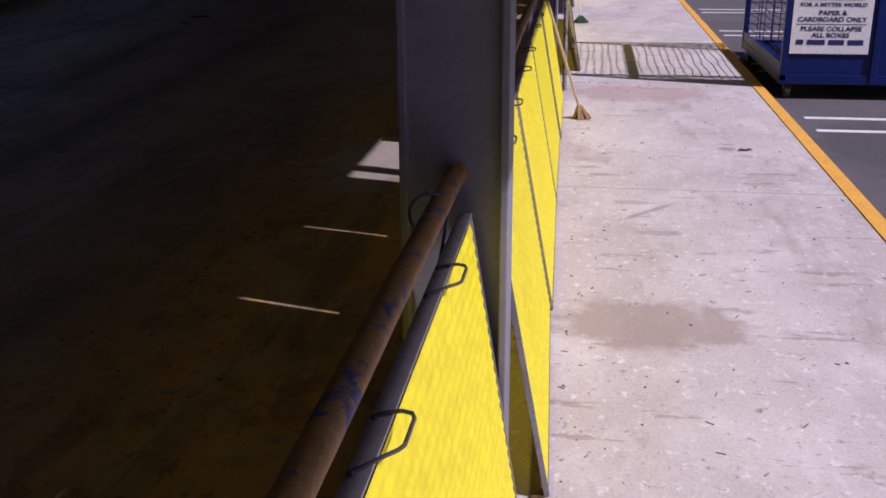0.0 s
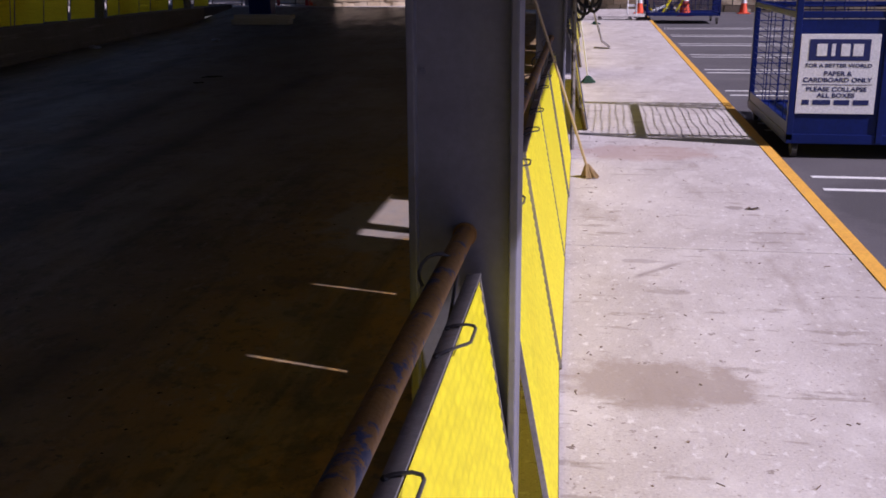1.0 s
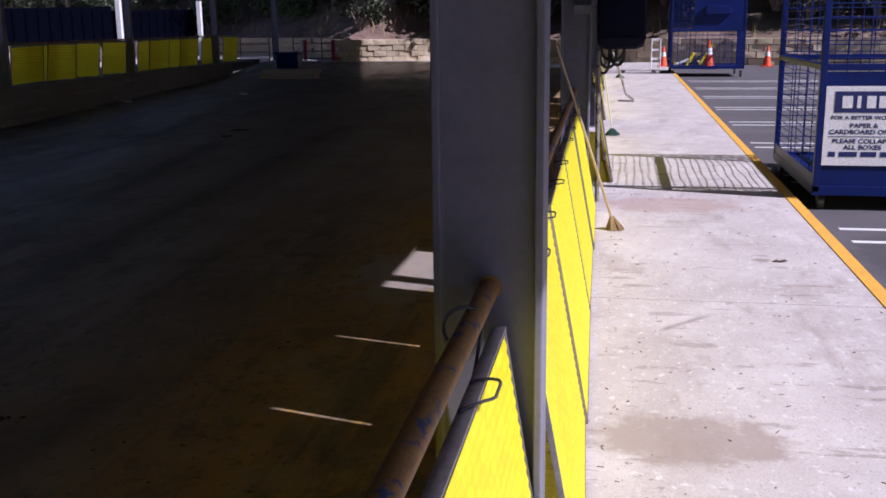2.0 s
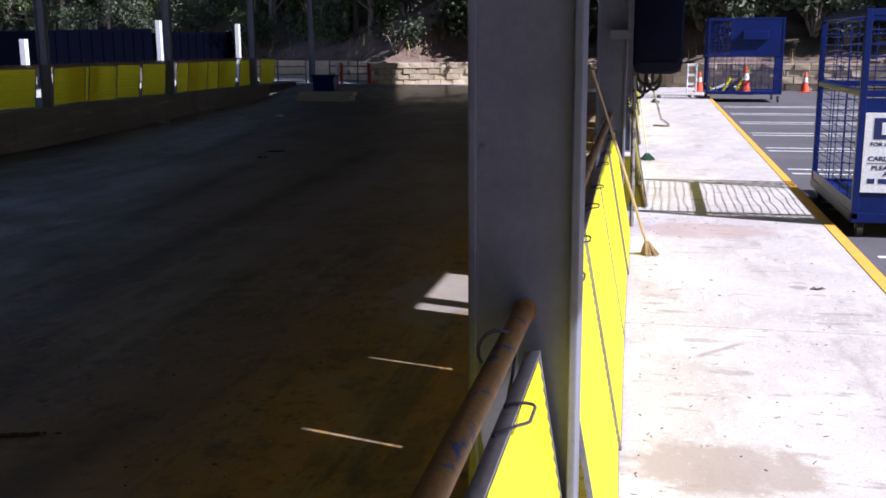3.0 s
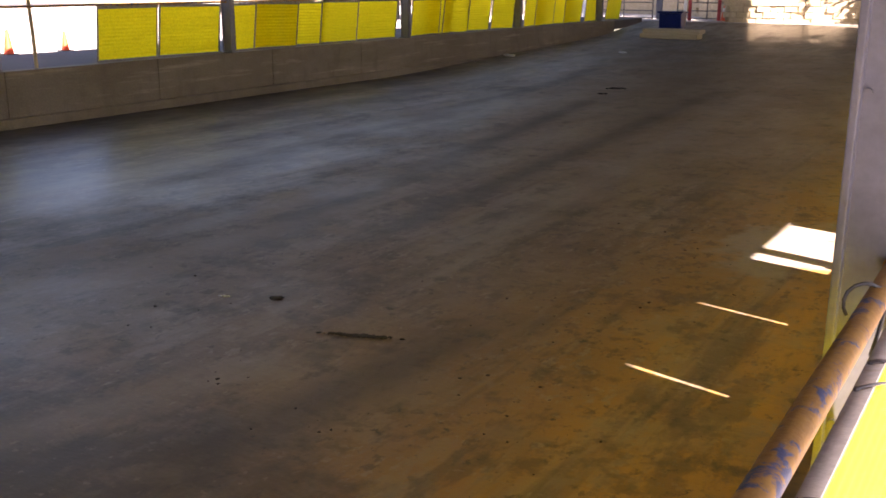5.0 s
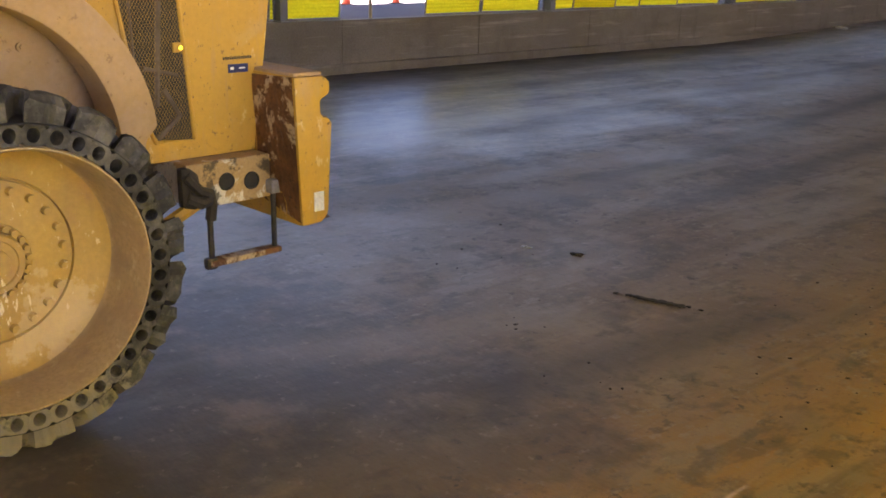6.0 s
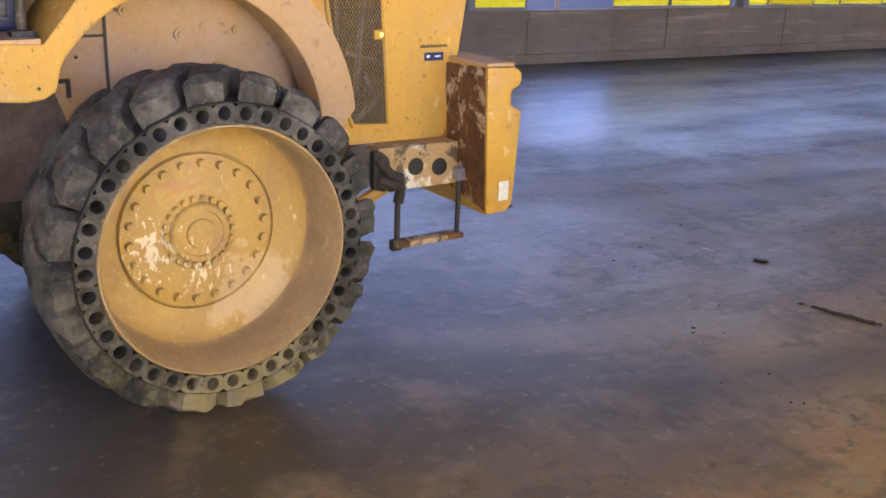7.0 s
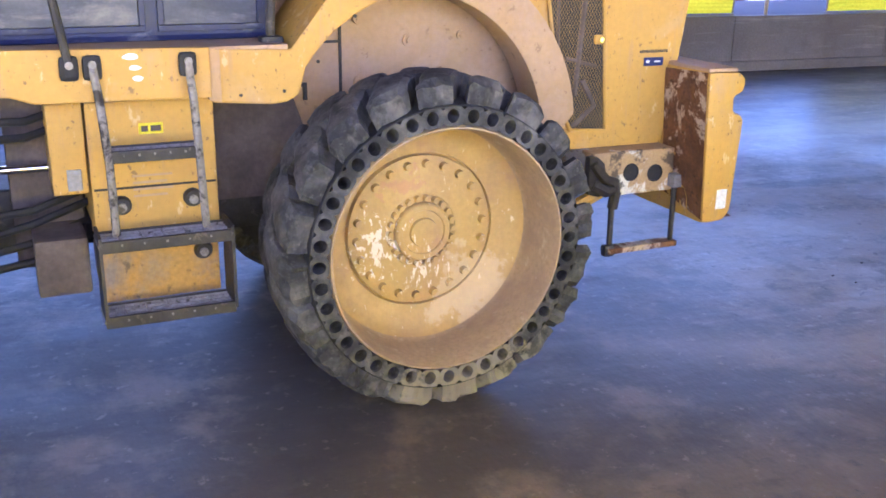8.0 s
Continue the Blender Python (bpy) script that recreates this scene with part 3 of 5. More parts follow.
for a, b in ((-16.0, 5.9), (5.9, 18.7), (18.7, 34.1)):
    bm = box((1.85, a, 0.002), (1.945, b, 0.006))
    part("painted_strip", bm, M_EDGE, edge)
structure("wall_near", box((-0.26, -16.2, -1.2), (-0.2, 43.4, -0.01)), M_WALLC, "concrete retaining wall under the walkway edge")
structure("pavement_end", box((-0.2, 34.2, -1.0), (1.95, 43.4, -0.02)), M_WALK, "pale concrete apron past the walkway")

# far wall: precast panels on a kicker, walkway behind
far_wall = tagged(new("wall_far"), "stained grey concrete retaining wall in precast lengths", "wall", "", "structure")
edges_y = [-16.0 + 3.57 * i - 0.01 for i in range(17)]
edges_y = [y + (10.97 - (-16.0 + 3.57 * 8 - 0.01)) for y in edges_y]
for a, b in zip(edges_y, edges_y[1:]):
    b = min(b, 43.4)
    part("panel", box((FAR_X - 0.25, a + 0.006, -1.1), (FAR_X, b - 0.006, 0.09), 0.012), M_WALLC, far_wall)
part("kicker", box((FAR_X - 0.1, -16.0, -1.1), (FAR_X + 0.1, 40.0, -0.74), 0.015), M_WALLC, far_wall)
structure("pavement_far", box((-19.6, -16.0, -0.3), (FAR_X - 0.25, 43.4, 0.05)), M_ASPH, "dark asphalt walkway beyond the far wall")
# unseen wall, added to close off the light from behind
structure("wall_south", box((FAR_X - 0.2, -16.3, -1.2), (-0.2, -16.0, 4.0)), M_WALLC, "plain unseen end wall added to close the shed behind the viewer")

# roof over the floor, its eave out over the walkway
EAVE_X, EAVE_Z = 3.6, 4.189
bm = bmesh.new()
prof = [(EAVE_X, EAVE_Z, 39.4), (-6.0, 5.6, 42.2), (-16.2, 4.2, 46.2)]
for (x0, z0, end0), (x1, z1, end1) in zip(prof, prof[1:]):
    vs = [bm.verts.new(p) for p in ((x0, -17, z0), (x1, -17, z1), (x1, end1, z1), (x0, end0, z0))]
    ws = [bm.verts.new(v.co + Vector((0, 0, 0.12))) for v in vs]
    bm.faces.new(vs)
    bm.faces.new(ws[::-1])
    for i in range(4):
        bm.faces.new((vs[i], vs[(i + 1) % 4], ws[(i + 1) % 4], ws[i]))
structure("ceiling", bm, M_ROOF, "plain metal sheet roof of the shed")


def column(m, label):
    """A steel column: web across the rail, a flange on either side, a base plate."""
    c = thing("steel_column", m, label, "column", "columns along the tipping floor")
    h = 4.6
    part("web", box((-0.1135, 0.036, 0.0), (0.11, 0.05, h)), M_STEEL, c)
    for x in (-0.1335, 0.11):
        part("flange", box((x, 0.0, 0.0), (x + 0.02, 0.16, h), 0.004), M_STEEL, c)
    part("base_plate", box((-0.19, -0.03, 0.0), (0.19, 0.2, 0.02), 0.003), M_STEEL, c)
    for z, x in ((0.62, -0.1), (1.42, -0.1), (2.3, 0.09)):
        part("bolt_head", tube([(x, 0.036, z), (x, 0.026, z)], 0.008, 6), M_STEEL, c)
    return c


first = column(pose(0, 2.265, 0), "grey painted steel column beside the handrail")
for y in (-4.5, 9.03, 15.8, 22.6, 29.4, 36.2):
    copy_thing(first, pose(rail_x(y), y, 0))
far_first = copy_thing(first, pose(FAR_X - 0.13, 9.6, 0.09))
far_first["label"] = "grey painted steel column on the far wall"
for y in (-4.6, 2.5, 16.74, 23.97, 30.95, 38.1, 45.2):
    copy_thing(far_first, pose(FAR_X - 0.13, y, 0.09 if y < 43 else -0.05))

# handrail pipes between the columns
def handrail(y0, y1, xf, z, mat, label):
    h = thing("handrail", pose(xf((y0 + y1) / 2), (y0 + y1) / 2, z), label, "handrail", "handrails")
    n = 8
    pts = [(xf(y0 + (y1 - y0) * i / n) - h.location.x, y0 + (y1 - y0) * i / n - h.location.y, 0.002 * math.sin(i * 2.1)) for i in range(n + 1)]
    part("pipe", tube(pts, 0.0245, 16), mat, h, "", True)
    for a, b in ((0, 1), (-1, -2)):
        e, d = Vector(pts[a]), (Vector(pts[b]) - Vector(pts[a])).normalized()
        part("weld_collar", tube([e, e + d * 0.01], 0.0295, 16), mat, h, "", True)
    return h


near_cols = [-4.5, 2.265, 9.03, 15.8, 22.6, 29.4]
for a, b in zip(near_cols, near_cols[1:]):
    handrail(a + 0.05, b + 0.038, rail_x, 1.03, M_PIPE, "rusty steel pipe handrail with flaking blue paint")
far_cols = [-4.6, 2.5, 9.6, 16.74, 23.97, 30.95, 38.1]
for a, b in zip(far_cols, far_cols[1:]):
    handrail(a + 0.05, b + 0.038, lambda y: FAR_X - 0.13, 1.2, M_PIPE, "rusty steel pipe handrail on the far wall")

# ---- yellow infill panels ----
PL, PH = 1.59, 0.945


def yellow_panel(m, label, group, ribs=26, depth=0.0016):
    """A leaning panel: ribbed sheet in an angle frame, hoop handles and wire hooks. Local x outwards, y along, z up its face."""
    p = thing("barrier_panel", m, label, "panel", group)
    bm = bmesh.new()
    n = 104
    rows = []
    for i in range(n + 1):
        z = 0.02 + (PH - 0.04) * i / n
        x = 0.0405 + depth * math.sin(2 * math.pi * ribs * i / n)
        rows.append([bm.verts.new((x, y, z)) for y in (-PL / 2 + 0.01, -0.25, 0.25, PL / 2 - 0.01)])
    for a, b in zip(rows, rows[1:]):
        for j in range(3):
            bm.faces.new((a[j], a[j + 1], b[j + 1], b[j]))
    part("sheet", bm, M_YEL, p, "", True)
    bm = box((0.012, -PL / 2, PH - 0.005), (0.046, PL / 2, PH), 0.0)
    add_box(bm, (0.012, -PL / 2, PH - 0.05), (0.018, PL / 2, PH - 0.005))
    part("top_rail", bm, M_ANGLE, p)
    part("bottom_rail", box((-0.012, -PL / 2, 0.0), (0.04, PL / 2, 0.006)), M_STILE, p)
    for s in (-1, 1):
        y = s * PL / 2
        bm = box((0.028, min(y, y - s * 0.006), 0.006), (0.044, max(y, y - s * 0.006), PH - 0.005))
        add_box(bm, (0.028, min(y - s * 0.006, y - s * 0.04), 0.006), (0.033, max(y - s * 0.006, y - s * 0.04), PH - 0.05))
        part("stile", bm, M_ANGLE, p, "thin grey angle-steel edge")
    for yc in (-0.285, 0.338):
        pts = [(0.02, yc - 0.078, PH + 0.004), (0.034, yc - 0.073, PH + 0.007), (0.06, yc - 0.042, PH + 0.004), (0.074, yc - 0.022, PH), (0.079, yc - 0.008, PH - 0.002),
               (0.08, yc + 0.068, PH - 0.002), (0.075, yc + 0.08, PH), (0.06, yc + 0.084, PH + 0.003), (0.034, yc + 0.075, PH + 0.007), (0.02, yc + 0.073, PH + 0.004)]
        hoop = part("handle", tube(pts, 0.0034, 7), M_WIRE, p, "bent dark wire hoop handle", True)
        for e in (pts[0], pts[-1]):
            weld = bmesh.new()
            bmesh.ops.create_icosphere(weld, subdivisions=1, radius=0.007, matrix=pose(e[0], e[1], PH + 0.002))
            part("weld", weld, M_WIRE, hoop)
    for yc in (-0.6, 0.58):
        pts = [(-0.008, yc, PH - 0.04), (0.006, yc, PH + 0.0), (0.026, yc, PH + 0.06)]
        pts += [(-0.008 + 0.036 * math.cos(q), yc - 0.008 * i, PH + 0.09 + 0.036 * math.sin(q)) for i, q in enumerate(radians(a) for a in range(-15, 220, 26))]
        part("hook", tube(pts, 0.004, 7), M_WIRE, p, "dark wire hook over the handrail", True)
    return p


def near_pose(y0, foot, turn=0.0, lean=-10.4):
    yc = y0 + PL / 2
    return pose(rail_x(yc) + foot, yc, 0.004, 0, 0, 0.9 + turn) @ pose(0, 0, 0, 0, lean, 0)


NEAR_LABEL = "yellow ribbed steel barrier panel leaning on the handrail"
panel = yellow_panel(near_pose(0.665, 0.147, -0.9, -9.0), NEAR_LABEL, "yellow panels along the walkway")
# panels at negative y are unseen, added to keep the sun off the floor
for y0, foot, turn in ((-0.93, 0.16, -0.9), (-2.46, 0.16, -0.9), (-4.13, 0.16, -0.9), (-6.1, 0.16, -0.9), (-7.7, 0.16, -0.9), (-9.3, 0.16, -0.9), (-10.9, 0.16, -0.9), (-12.5, 0.16, -0.9),
                       (-14.1, 0.16, -0.9), (2.495, 0.19, 1.2), (3.9, 0.18, 0.5), (5.525, 0.17, 0.2), (7.145, 0.174, 0.2), (10.3, 0.3, 2.0), (11.9, 0.24, 1.0), (13.5, 0.22, 0.5),
                       (16.9, 0.24, 1), (18.4, 0.22, 0), (20.0, 0.2, 0.5), (21.6, 0.2, 0.5), (24.0, 0.22, 0.5), (25.7, 0.2, 0), (27.3, 0.2, 0.5), (29.0, 0.2, 0)):
    copy_thing(panel, near_pose(y0, foot, turn))
far_panel = panel
for i, (y0, wide) in enumerate(((2.7, 1), (4.3, 1), (6.0, 1), (7.9, 1), (9.52, 1.02), (13.31, 1), (14.87, 1.14), (17.14, 1), (17.82, 1), (18.88, 1), (20.32, 1), (21.93, 1.22), (24.56, 1), (25.26, 1),
                               (26.3, 1), (27.77, 1), (29.4, 1), (31.9, 1), (32.66, 1), (34.25, 1), (35.16, 1), (37.2, 1), (39.24, 1))):
    m = pose(FAR_X - 0.29 - 0.05 * (i % 2), y0 + PL * wide / 2, 0.094, 0, 0, 180 + random.uniform(-0.6, 0.6)) @ pose(0, 0, 0, random.uniform(-1.5, 1.5), -6.0, 0) @ Matrix.Diagonal((1, wide, 1.07, 1))
    q = copy_thing(far_panel, m) if i else yellow_panel(m, "", "", 14, 0.008)
    far_panel = far_panel if i else q
    q["label"] = "yellow ribbed steel barrier panel on the far wall"
    q["group"] = "yellow panels along the far wall"

# ---- wheel loader ----
R_TYRE = 0.905
loader = thing("wheel_loader", pose(-4.49, 1.22, -0.015 - R_TYRE, 0, 0, 4.0),
               "dusty yellow wheel loader with rusty counterweight, parked on the tipping floor", "loader")
UP = pose(0, 0, R_TYRE)


def lpart(name, bm, mat, label="", smooth=False, parent=None):
    """A part of the loader, in metres from the middle of the near rear wheel's outer face: x outwards, y to the rear."""
    ob = part(name, bm, mat, parent or loader, label, smooth)
    if parent is None:
        ob.matrix_local = UP
    return ob


def arc(cy, cz, r, a0, a1, n):
    return [(cy + r * math.cos(radians(a0 + (a1 - a0) * i / n)), cz + r * math.sin(radians(a0 + (a1 - a0) * i / n))) for i in range(n + 1)]


def holed_ring(r0, r1, holes, rh, depth):
    """A flat ring with a row of round pockets."""
    bm = bmesh.new()
    rm, step = (r0 + r1) / 2, 2 * math.pi / holes
    for h in range(holes):
        mid = h * step
        border, pocket, deep = [], [], []
        k = 16
        for i in range(k):
            q = 2 * math.pi * i / k + math.pi / k
            c, s = math.cos(q), math.sin(q)
            big = max(abs(c), abs(s))
            ang, rad = mid + s / big * step / 2, rm + c / big * (r1 - r0) / 2
            border.append(bm.verts.new((0, rad * math.cos(ang), rad * math.sin(ang))))
            ang, rad = mid + s * rh / rm, rm + c * rh * 1.12
            pocket.append(bm.verts.new((-0.004, rad * math.cos(ang), rad * math.sin(ang))))
            deep.append(bm.verts.new((-depth, rad * math.cos(ang), rad * math.sin(ang))))
        for i in range(k):
            j = (i + 1) % k
            bm.faces.new((border[i], border[j], pocket[j], pocket[i]))
            bm.faces.new((pocket[i], pocket[j], deep[j], deep[i]))
        bm.faces.new(deep)
    bmesh.ops.remove_doubles(bm, verts=bm.verts, dist=0.0005)
    return bm


def bolts(ring_r, count, r, x0, x1, phase=0.0):
    bm = bmesh.new()
    for i in range(count):
        q = 2 * math.pi * i / count + phase
        cy, cz = ring_r * math.cos(q), ring_r * math.sin(q)
        base = [bm.verts.new((x0, cy + r * math.cos(a), cz + r * math.sin(a))) for a in (math.pi / 4 * k for k in range(8))]
        top = [bm.verts.new((x1, cy + 0.8 * r * math.cos(a), cz + 0.8 * r * math.sin(a))) for a in (math.pi / 4 * k for k in range(8))]
        for k in range(8):
            bm.faces.new((base[k], base[(k + 1) % 8], top[(k + 1) % 8], top[k]))
        bm.faces.new(top)
    return bm


def lugs(count, x_out, x_in, r0, r1, phase, skew, seed):
    """Chunky tread blocks with chipped edges."""
    rnd = random.Random(seed)
    bm = bmesh.new()
    step = 2 * math.pi / count
    for i in range(count):
        nx, na = 6, 6
        grid = []
        for a in range(nx + 1):
            u = a / nx
            x = x_out + (x_in - x_out) * u
            row = []
            for b in range(na + 1):
                ang = phase + i * step + (b / na - 0.5) * step * 0.77 + skew * u
                j = lambda s: rnd.uniform(-s, s)
                edge = a == 0 or b in (0, na)
                round_off = 0.026 * max(0.0, 1 - 3.2 * u) ** 1.5 + 0.01 * abs(2 * b / na - 1) ** 4
                top = r1 - round_off - (rnd.uniform(0.0, 0.026) if edge else rnd.uniform(0.0, 0.003))
                row.append((x + (j(0.014) if a in (0, nx) else 0), ang + (j(0.02) if b in (0, na) else 0), top))
            grid.append(row)
        tops = [[bm.verts.new((x, r * math.cos(q), r * math.sin(q))) for x, q, r in row] for row in grid]
        mid = phase + i * step
        flare = lambda q, u: mid + skew * u + (q - mid - skew * u) * 1.04
        lows = [[bm.verts.new((x, r0 * math.cos(flare(q, a / nx)), r0 * math.sin(flare(q, a / nx)))) for x, q, r in row] for a, row in enumerate(grid)]
        for a in range(nx):
            for b in range(na):
                bm.faces.new((tops[a][b], tops[a + 1][b], tops[a + 1][b + 1], tops[a][b + 1]))
        rim = [(a, 0) for a in range(nx + 1)] + [(nx, b) for b in range(1, na + 1)] + [(a, na) for a in range(nx - 1, -1, -1)] + [(0, b) for b in range(na - 1, 0, -1)]
        for (a, b), (c, d) in zip(rim, rim[1:] + rim[:1]):
            bm.faces.new((tops[a][b], tops[c][d], lows[c][d], lows[a][b]))
    return bm


BOLT_MESH = {}


def wheel(m):
    """A solid tyre with a ring of holes and chunky lugs, on a deep dished rim. Local x outwards."""
    w = new("wheel")
    w.parent = loader
    w.matrix_local = UP @ m
    tyre = part("tyre", lathe([(0.0, 0.775), (-0.003, 0.781), (-0.028, 0.783), (-0.05, 0.785), (-0.55, 0.79), (-0.6, 0.78), (-0.6, 0.64), (-0.3, 0.64)], 72), M_BLACK, w, "chipped black solid rubber tyre", True)
    part("sidewall", holed_ring(0.675, 0.775, 40, 0.033, 0.22), M_TYRE, tyre)
    part("tread", lugs(20, -0.03, -0.34, 0.765, R_TYRE + 0.02, 0.1, -0.2, 3), M_TYRE, tyre)
    part("tread", lugs(20, -0.6, -0.3, 0.765, R_TYRE + 0.004, 0.25, 0.2, 4), M_TYRE, tyre)
    rim = part("rim", lathe([(-0.02, 0.675), (0.004, 0.668), (0.004, 0.659), (-0.03, 0.646), (-0.2, 0.637), (-0.31, 0.634), (-0.335, 0.63), (-0.352, 0.622)], 72), M_RIMDUST, w, "dusty yellow dished steel rim", True)
    disc = part("disc", lathe([(-0.352, 0.622), (-0.37, 0.61), (-0.398, 0.578), (-0.42, 0.53), (-0.436, 0.452), (-0.46, 0.446), (-0.46, 0.438), (-0.426, 0.432), (-0.42, 0.215), (-0.425, 0.21), (-0.415, 0.17), (-0.385, 0.165),
                               (-0.375, 0.155), (-0.375, 0.13), (-0.385, 0.125), (-0.382, 0.085), (-0.365, 0.08), (-0.36, 0.02), (-0.36, 0.001)], 72), M_RIM, w, "scuffed yellow wheel disc", True)
    for ring_r, r, phase in ((0.385, 0.027, 0.07), (0.19, 0.02, 0.0)):
        me = BOLT_MESH.setdefault(r, None) or finish(bolts(0.0, 1, r, -0.428, -0.39), "bolt", M_RIM)
        BOLT_MESH[r] = me
        for i in range(22):
            q = 2 * math.pi * i / 22 + phase
            nut = new("bolt", me)
            nut.parent = disc
            nut.matrix_local = pose(0, ring_r * math.cos(q), ring_r * math.sin(q))
    return w


wheel(Matrix())
wheel(pose(-2.9, 0, 0, 0, 0, 180))
wheel(pose(0, -3.5, 0))
wheel(pose(-2.9, -3.5, 0, 0, 0, 180))

# hood: side skin with the wheel arch cut out, core, top
AY, AZ, AR = 0.05, 0.42, 0.87
side = [(0.93, 0.27), (1.955, 0.265), (2.02, 0.66), (2.07, 1.0), (2.14, 1.52), (2.02, 1.68), (-0.55, 1.72), (-0.6, 1.32)] + arc(AY, AZ, AR + 0.02, 122, 0, 18)
for s, x0 in (("near", -1.0), ("off", -2.0)):
    lpart("hood_side", slab(side, x0, x0 + 0.1, 0.008), M_LOADER, "dusty yellow engine hood side")
lpart("hood_top", slab([(1.9, 1.5), (2.13, 1.5), (2.01, 1.67), (-0.5, 1.71), (-0.5, 1.5)], -1.9, -1.0), M_LOADER)
lpart("grille_back", box((-1.9, 1.98, 0.3), (-1.0, 2.0, 1.5)), M_GRIME, "dark louvred rear grille")
lpart("engine_bay", box((-1.75, -0.5, 0.1), (-1.18, 1.85, 1.5), 0.02), M_GRIME)
lpart("wheel_well", slab([(-1.1, 0.1), (1.0, 0.1), (1.0, 0.6), (0.7, 1.25), (0.05, 1.5), (-0.7, 1.4), (-1.1, 0.9)], -1.16, -1.12), M_DUSTY, "dusty inner panel with round bolts")
for y, z, r in ((0.2, 0.98, 0.04), (-0.12, 1.12, 0.035), (0.42, 0.78, 0.035), (-0.12, 0.75, 0.03), (0.55, 1.0, 0.03)):
    bm = tube([(-1.125, y, z), (-1.1, y, z)], r, 12)
    add_tube(bm, [(-1.1, y, z), (-1.085, y, z)], r * 0.55, 6)
    lpart("well_bolt", bm, M_DUSTY)
bm = box((-1.12, -0.24, 0.55), (-1.105, -0.225, 1.32))
add_box(bm, (-1.12, -0.62, 0.98), (-1.105, -0.24, 0.995))
lpart("well_seam", bm, M_GRIME)
bm = box((-1.1, -0.62, 0.74), (-1.07, -0.45, 0.76))
add_box(bm, (-1.1, -0.47, 0.66), (-1.07, -0.45, 0.75))
lpart("bracket", bm, M_GRIME)

# fenders
front_f = [(-1.14, 0.80), (-0.84, 0.775), (-0.76, 0.785), (-0.70, 0.82)] + arc(AY, AZ + 0.05, 0.86, 146, 91, 12) + [(0.03, 1.52), (-0.30, 1.54), (-0.44, 1.42), (-0.74, 1.045), (-1.14, 1.06)]
lpart("front_fender", slab(front_f, -0.98, -0.35, 0.012), M_LOADER, "bright yellow steel fender")
rear_f = arc(AY, AZ, AR, 91, -2, 20) + [(0.94, 0.27), (1.06, 0.27), (1.08, 0.45)] + arc(AY, AZ, 1.12, 6, 91, 16)
lpart("rear_fender", slab(rear_f, -1.0, -0.72, 0.03), M_DUSTY, "dust-coated yellow fender behind the wheel", True)
for y, z in ((-1.0, 0.83), (-0.78, 0.84), (-0.6, 0.98), (-0.4, 1.2), (-0.14, 1.38), (-0.02, 1.4)):
    lpart("fender_bolt", tube([(-0.352, y, z), (-0.343, y, z)], 0.009, 8), M_GRIME)

# side vent with its perforated cover
VENT = [(1.0, 1.42), (1.42, 1.42), (1.50, 0.39), (1.23, 0.40), (1.14, 0.58)]
lpart("vent_recess", slab(VENT, -0.899, -0.894), M_BLACK, "dark vent behind the perforated cover")


def inside(y, z):
    ok = True
    for (a, b), (c, d) in zip(VENT, VENT[1:] + VENT[:1]):
        ok &= (c - a) * (z - b) - (d - b) * (y - a) <= 1e-6
    return ok


bm = bmesh.new()
for sgn in (-1, 1):
    for k in range(-80, 90):
        run = []
        for i in range(0, 420):
            z = 0.36 + i * 0.0026
            y = 1.2 + k * 0.021 + sgn * (z - 0.9) * 0.6
            if inside(y, z):
                run.append((y, z))
        if len(run) > 4:
            (y0, z0), (y1, z1) = run[0], run[-1]
            w = 0.0015
            vs = [bm.verts.new((-0.884 + 0.001 * sgn, y, z)) for y, z in ((y0 - w, z0), (y0 + w, z0), (y1 + w, z1), (y1 - w, z1))]
            bm.faces.new(vs)
lpart("vent_mesh", bm, M_MESH, "yellow perforated metal cover")
lpart("vent_frame", tube([(-0.89, y, z) for y, z in VENT], 0.016, 8, True), M_LOADER)
bm = bmesh.new()
add_tube(bm, [(-0.893, 1.12, 0.75), (-0.893, 1.1, 1.4)], 0.012, 6)
add_tube(bm, [(-0.893, 1.25, 0.62), (-0.893, 1.3, 1.3)], 0.02, 6)
add_tube(bm, [(-0.893, 1.17, 0.86), (-0.893, 1.4, 0.8)], 0.015, 6)
add_tube(bm, [(-0.893, 1.24, 0.42), (-0.893, 1.4, 0.55), (-0.893, 1.3, 0.72)], 0.022, 6)
lpart("vent_strut", bm, M_MUD)
latch = lpart("latch", box((-0.89, 1.37, 0.94), (-0.868, 1.43, 1.0), 0.008), M_LOADER)
part("latch_knob", tube([(-0.87, 1.41, 0.97), (-0.85, 1.41, 0.97)], 0.014, 10), M_CHROME, latch, "bright worn knob")
plate = lpart("data_plate", box((-0.9, 1.77, 0.785), (-0.893, 1.92, 0.84), 0.002), M_INK, "small dark blue plate with pale marks")
bm = box((-0.893, 1.785, 0.806), (-0.891, 1.81, 0.822))
part("mark", bm, M_SIGN, plate)
part("mark", box((-0.893, 1.85, 0.808), (-0.891, 1.895, 0.818)), M_SIGN, plate)
bm = bmesh.new()
for i in range(13):
    add_box(bm, (-0.9, 1.735 + i * 0.017, 0.87), (-0.897, 1.747 + i * 0.017, 0.887 + 0.003 * (i % 2)))
lpart("marking", bm, M_GRIME, "dark illegible stencilled line")
lpart("cable", tube([(-0.885, 1.5, 1.42), (-0.88, 1.62, 1.36), (-0.88, 1.78, 1.33), (-0.88, 1.95, 1.36), (-0.885, 2.08, 1.38)], 0.006, 6), M_BLACK)

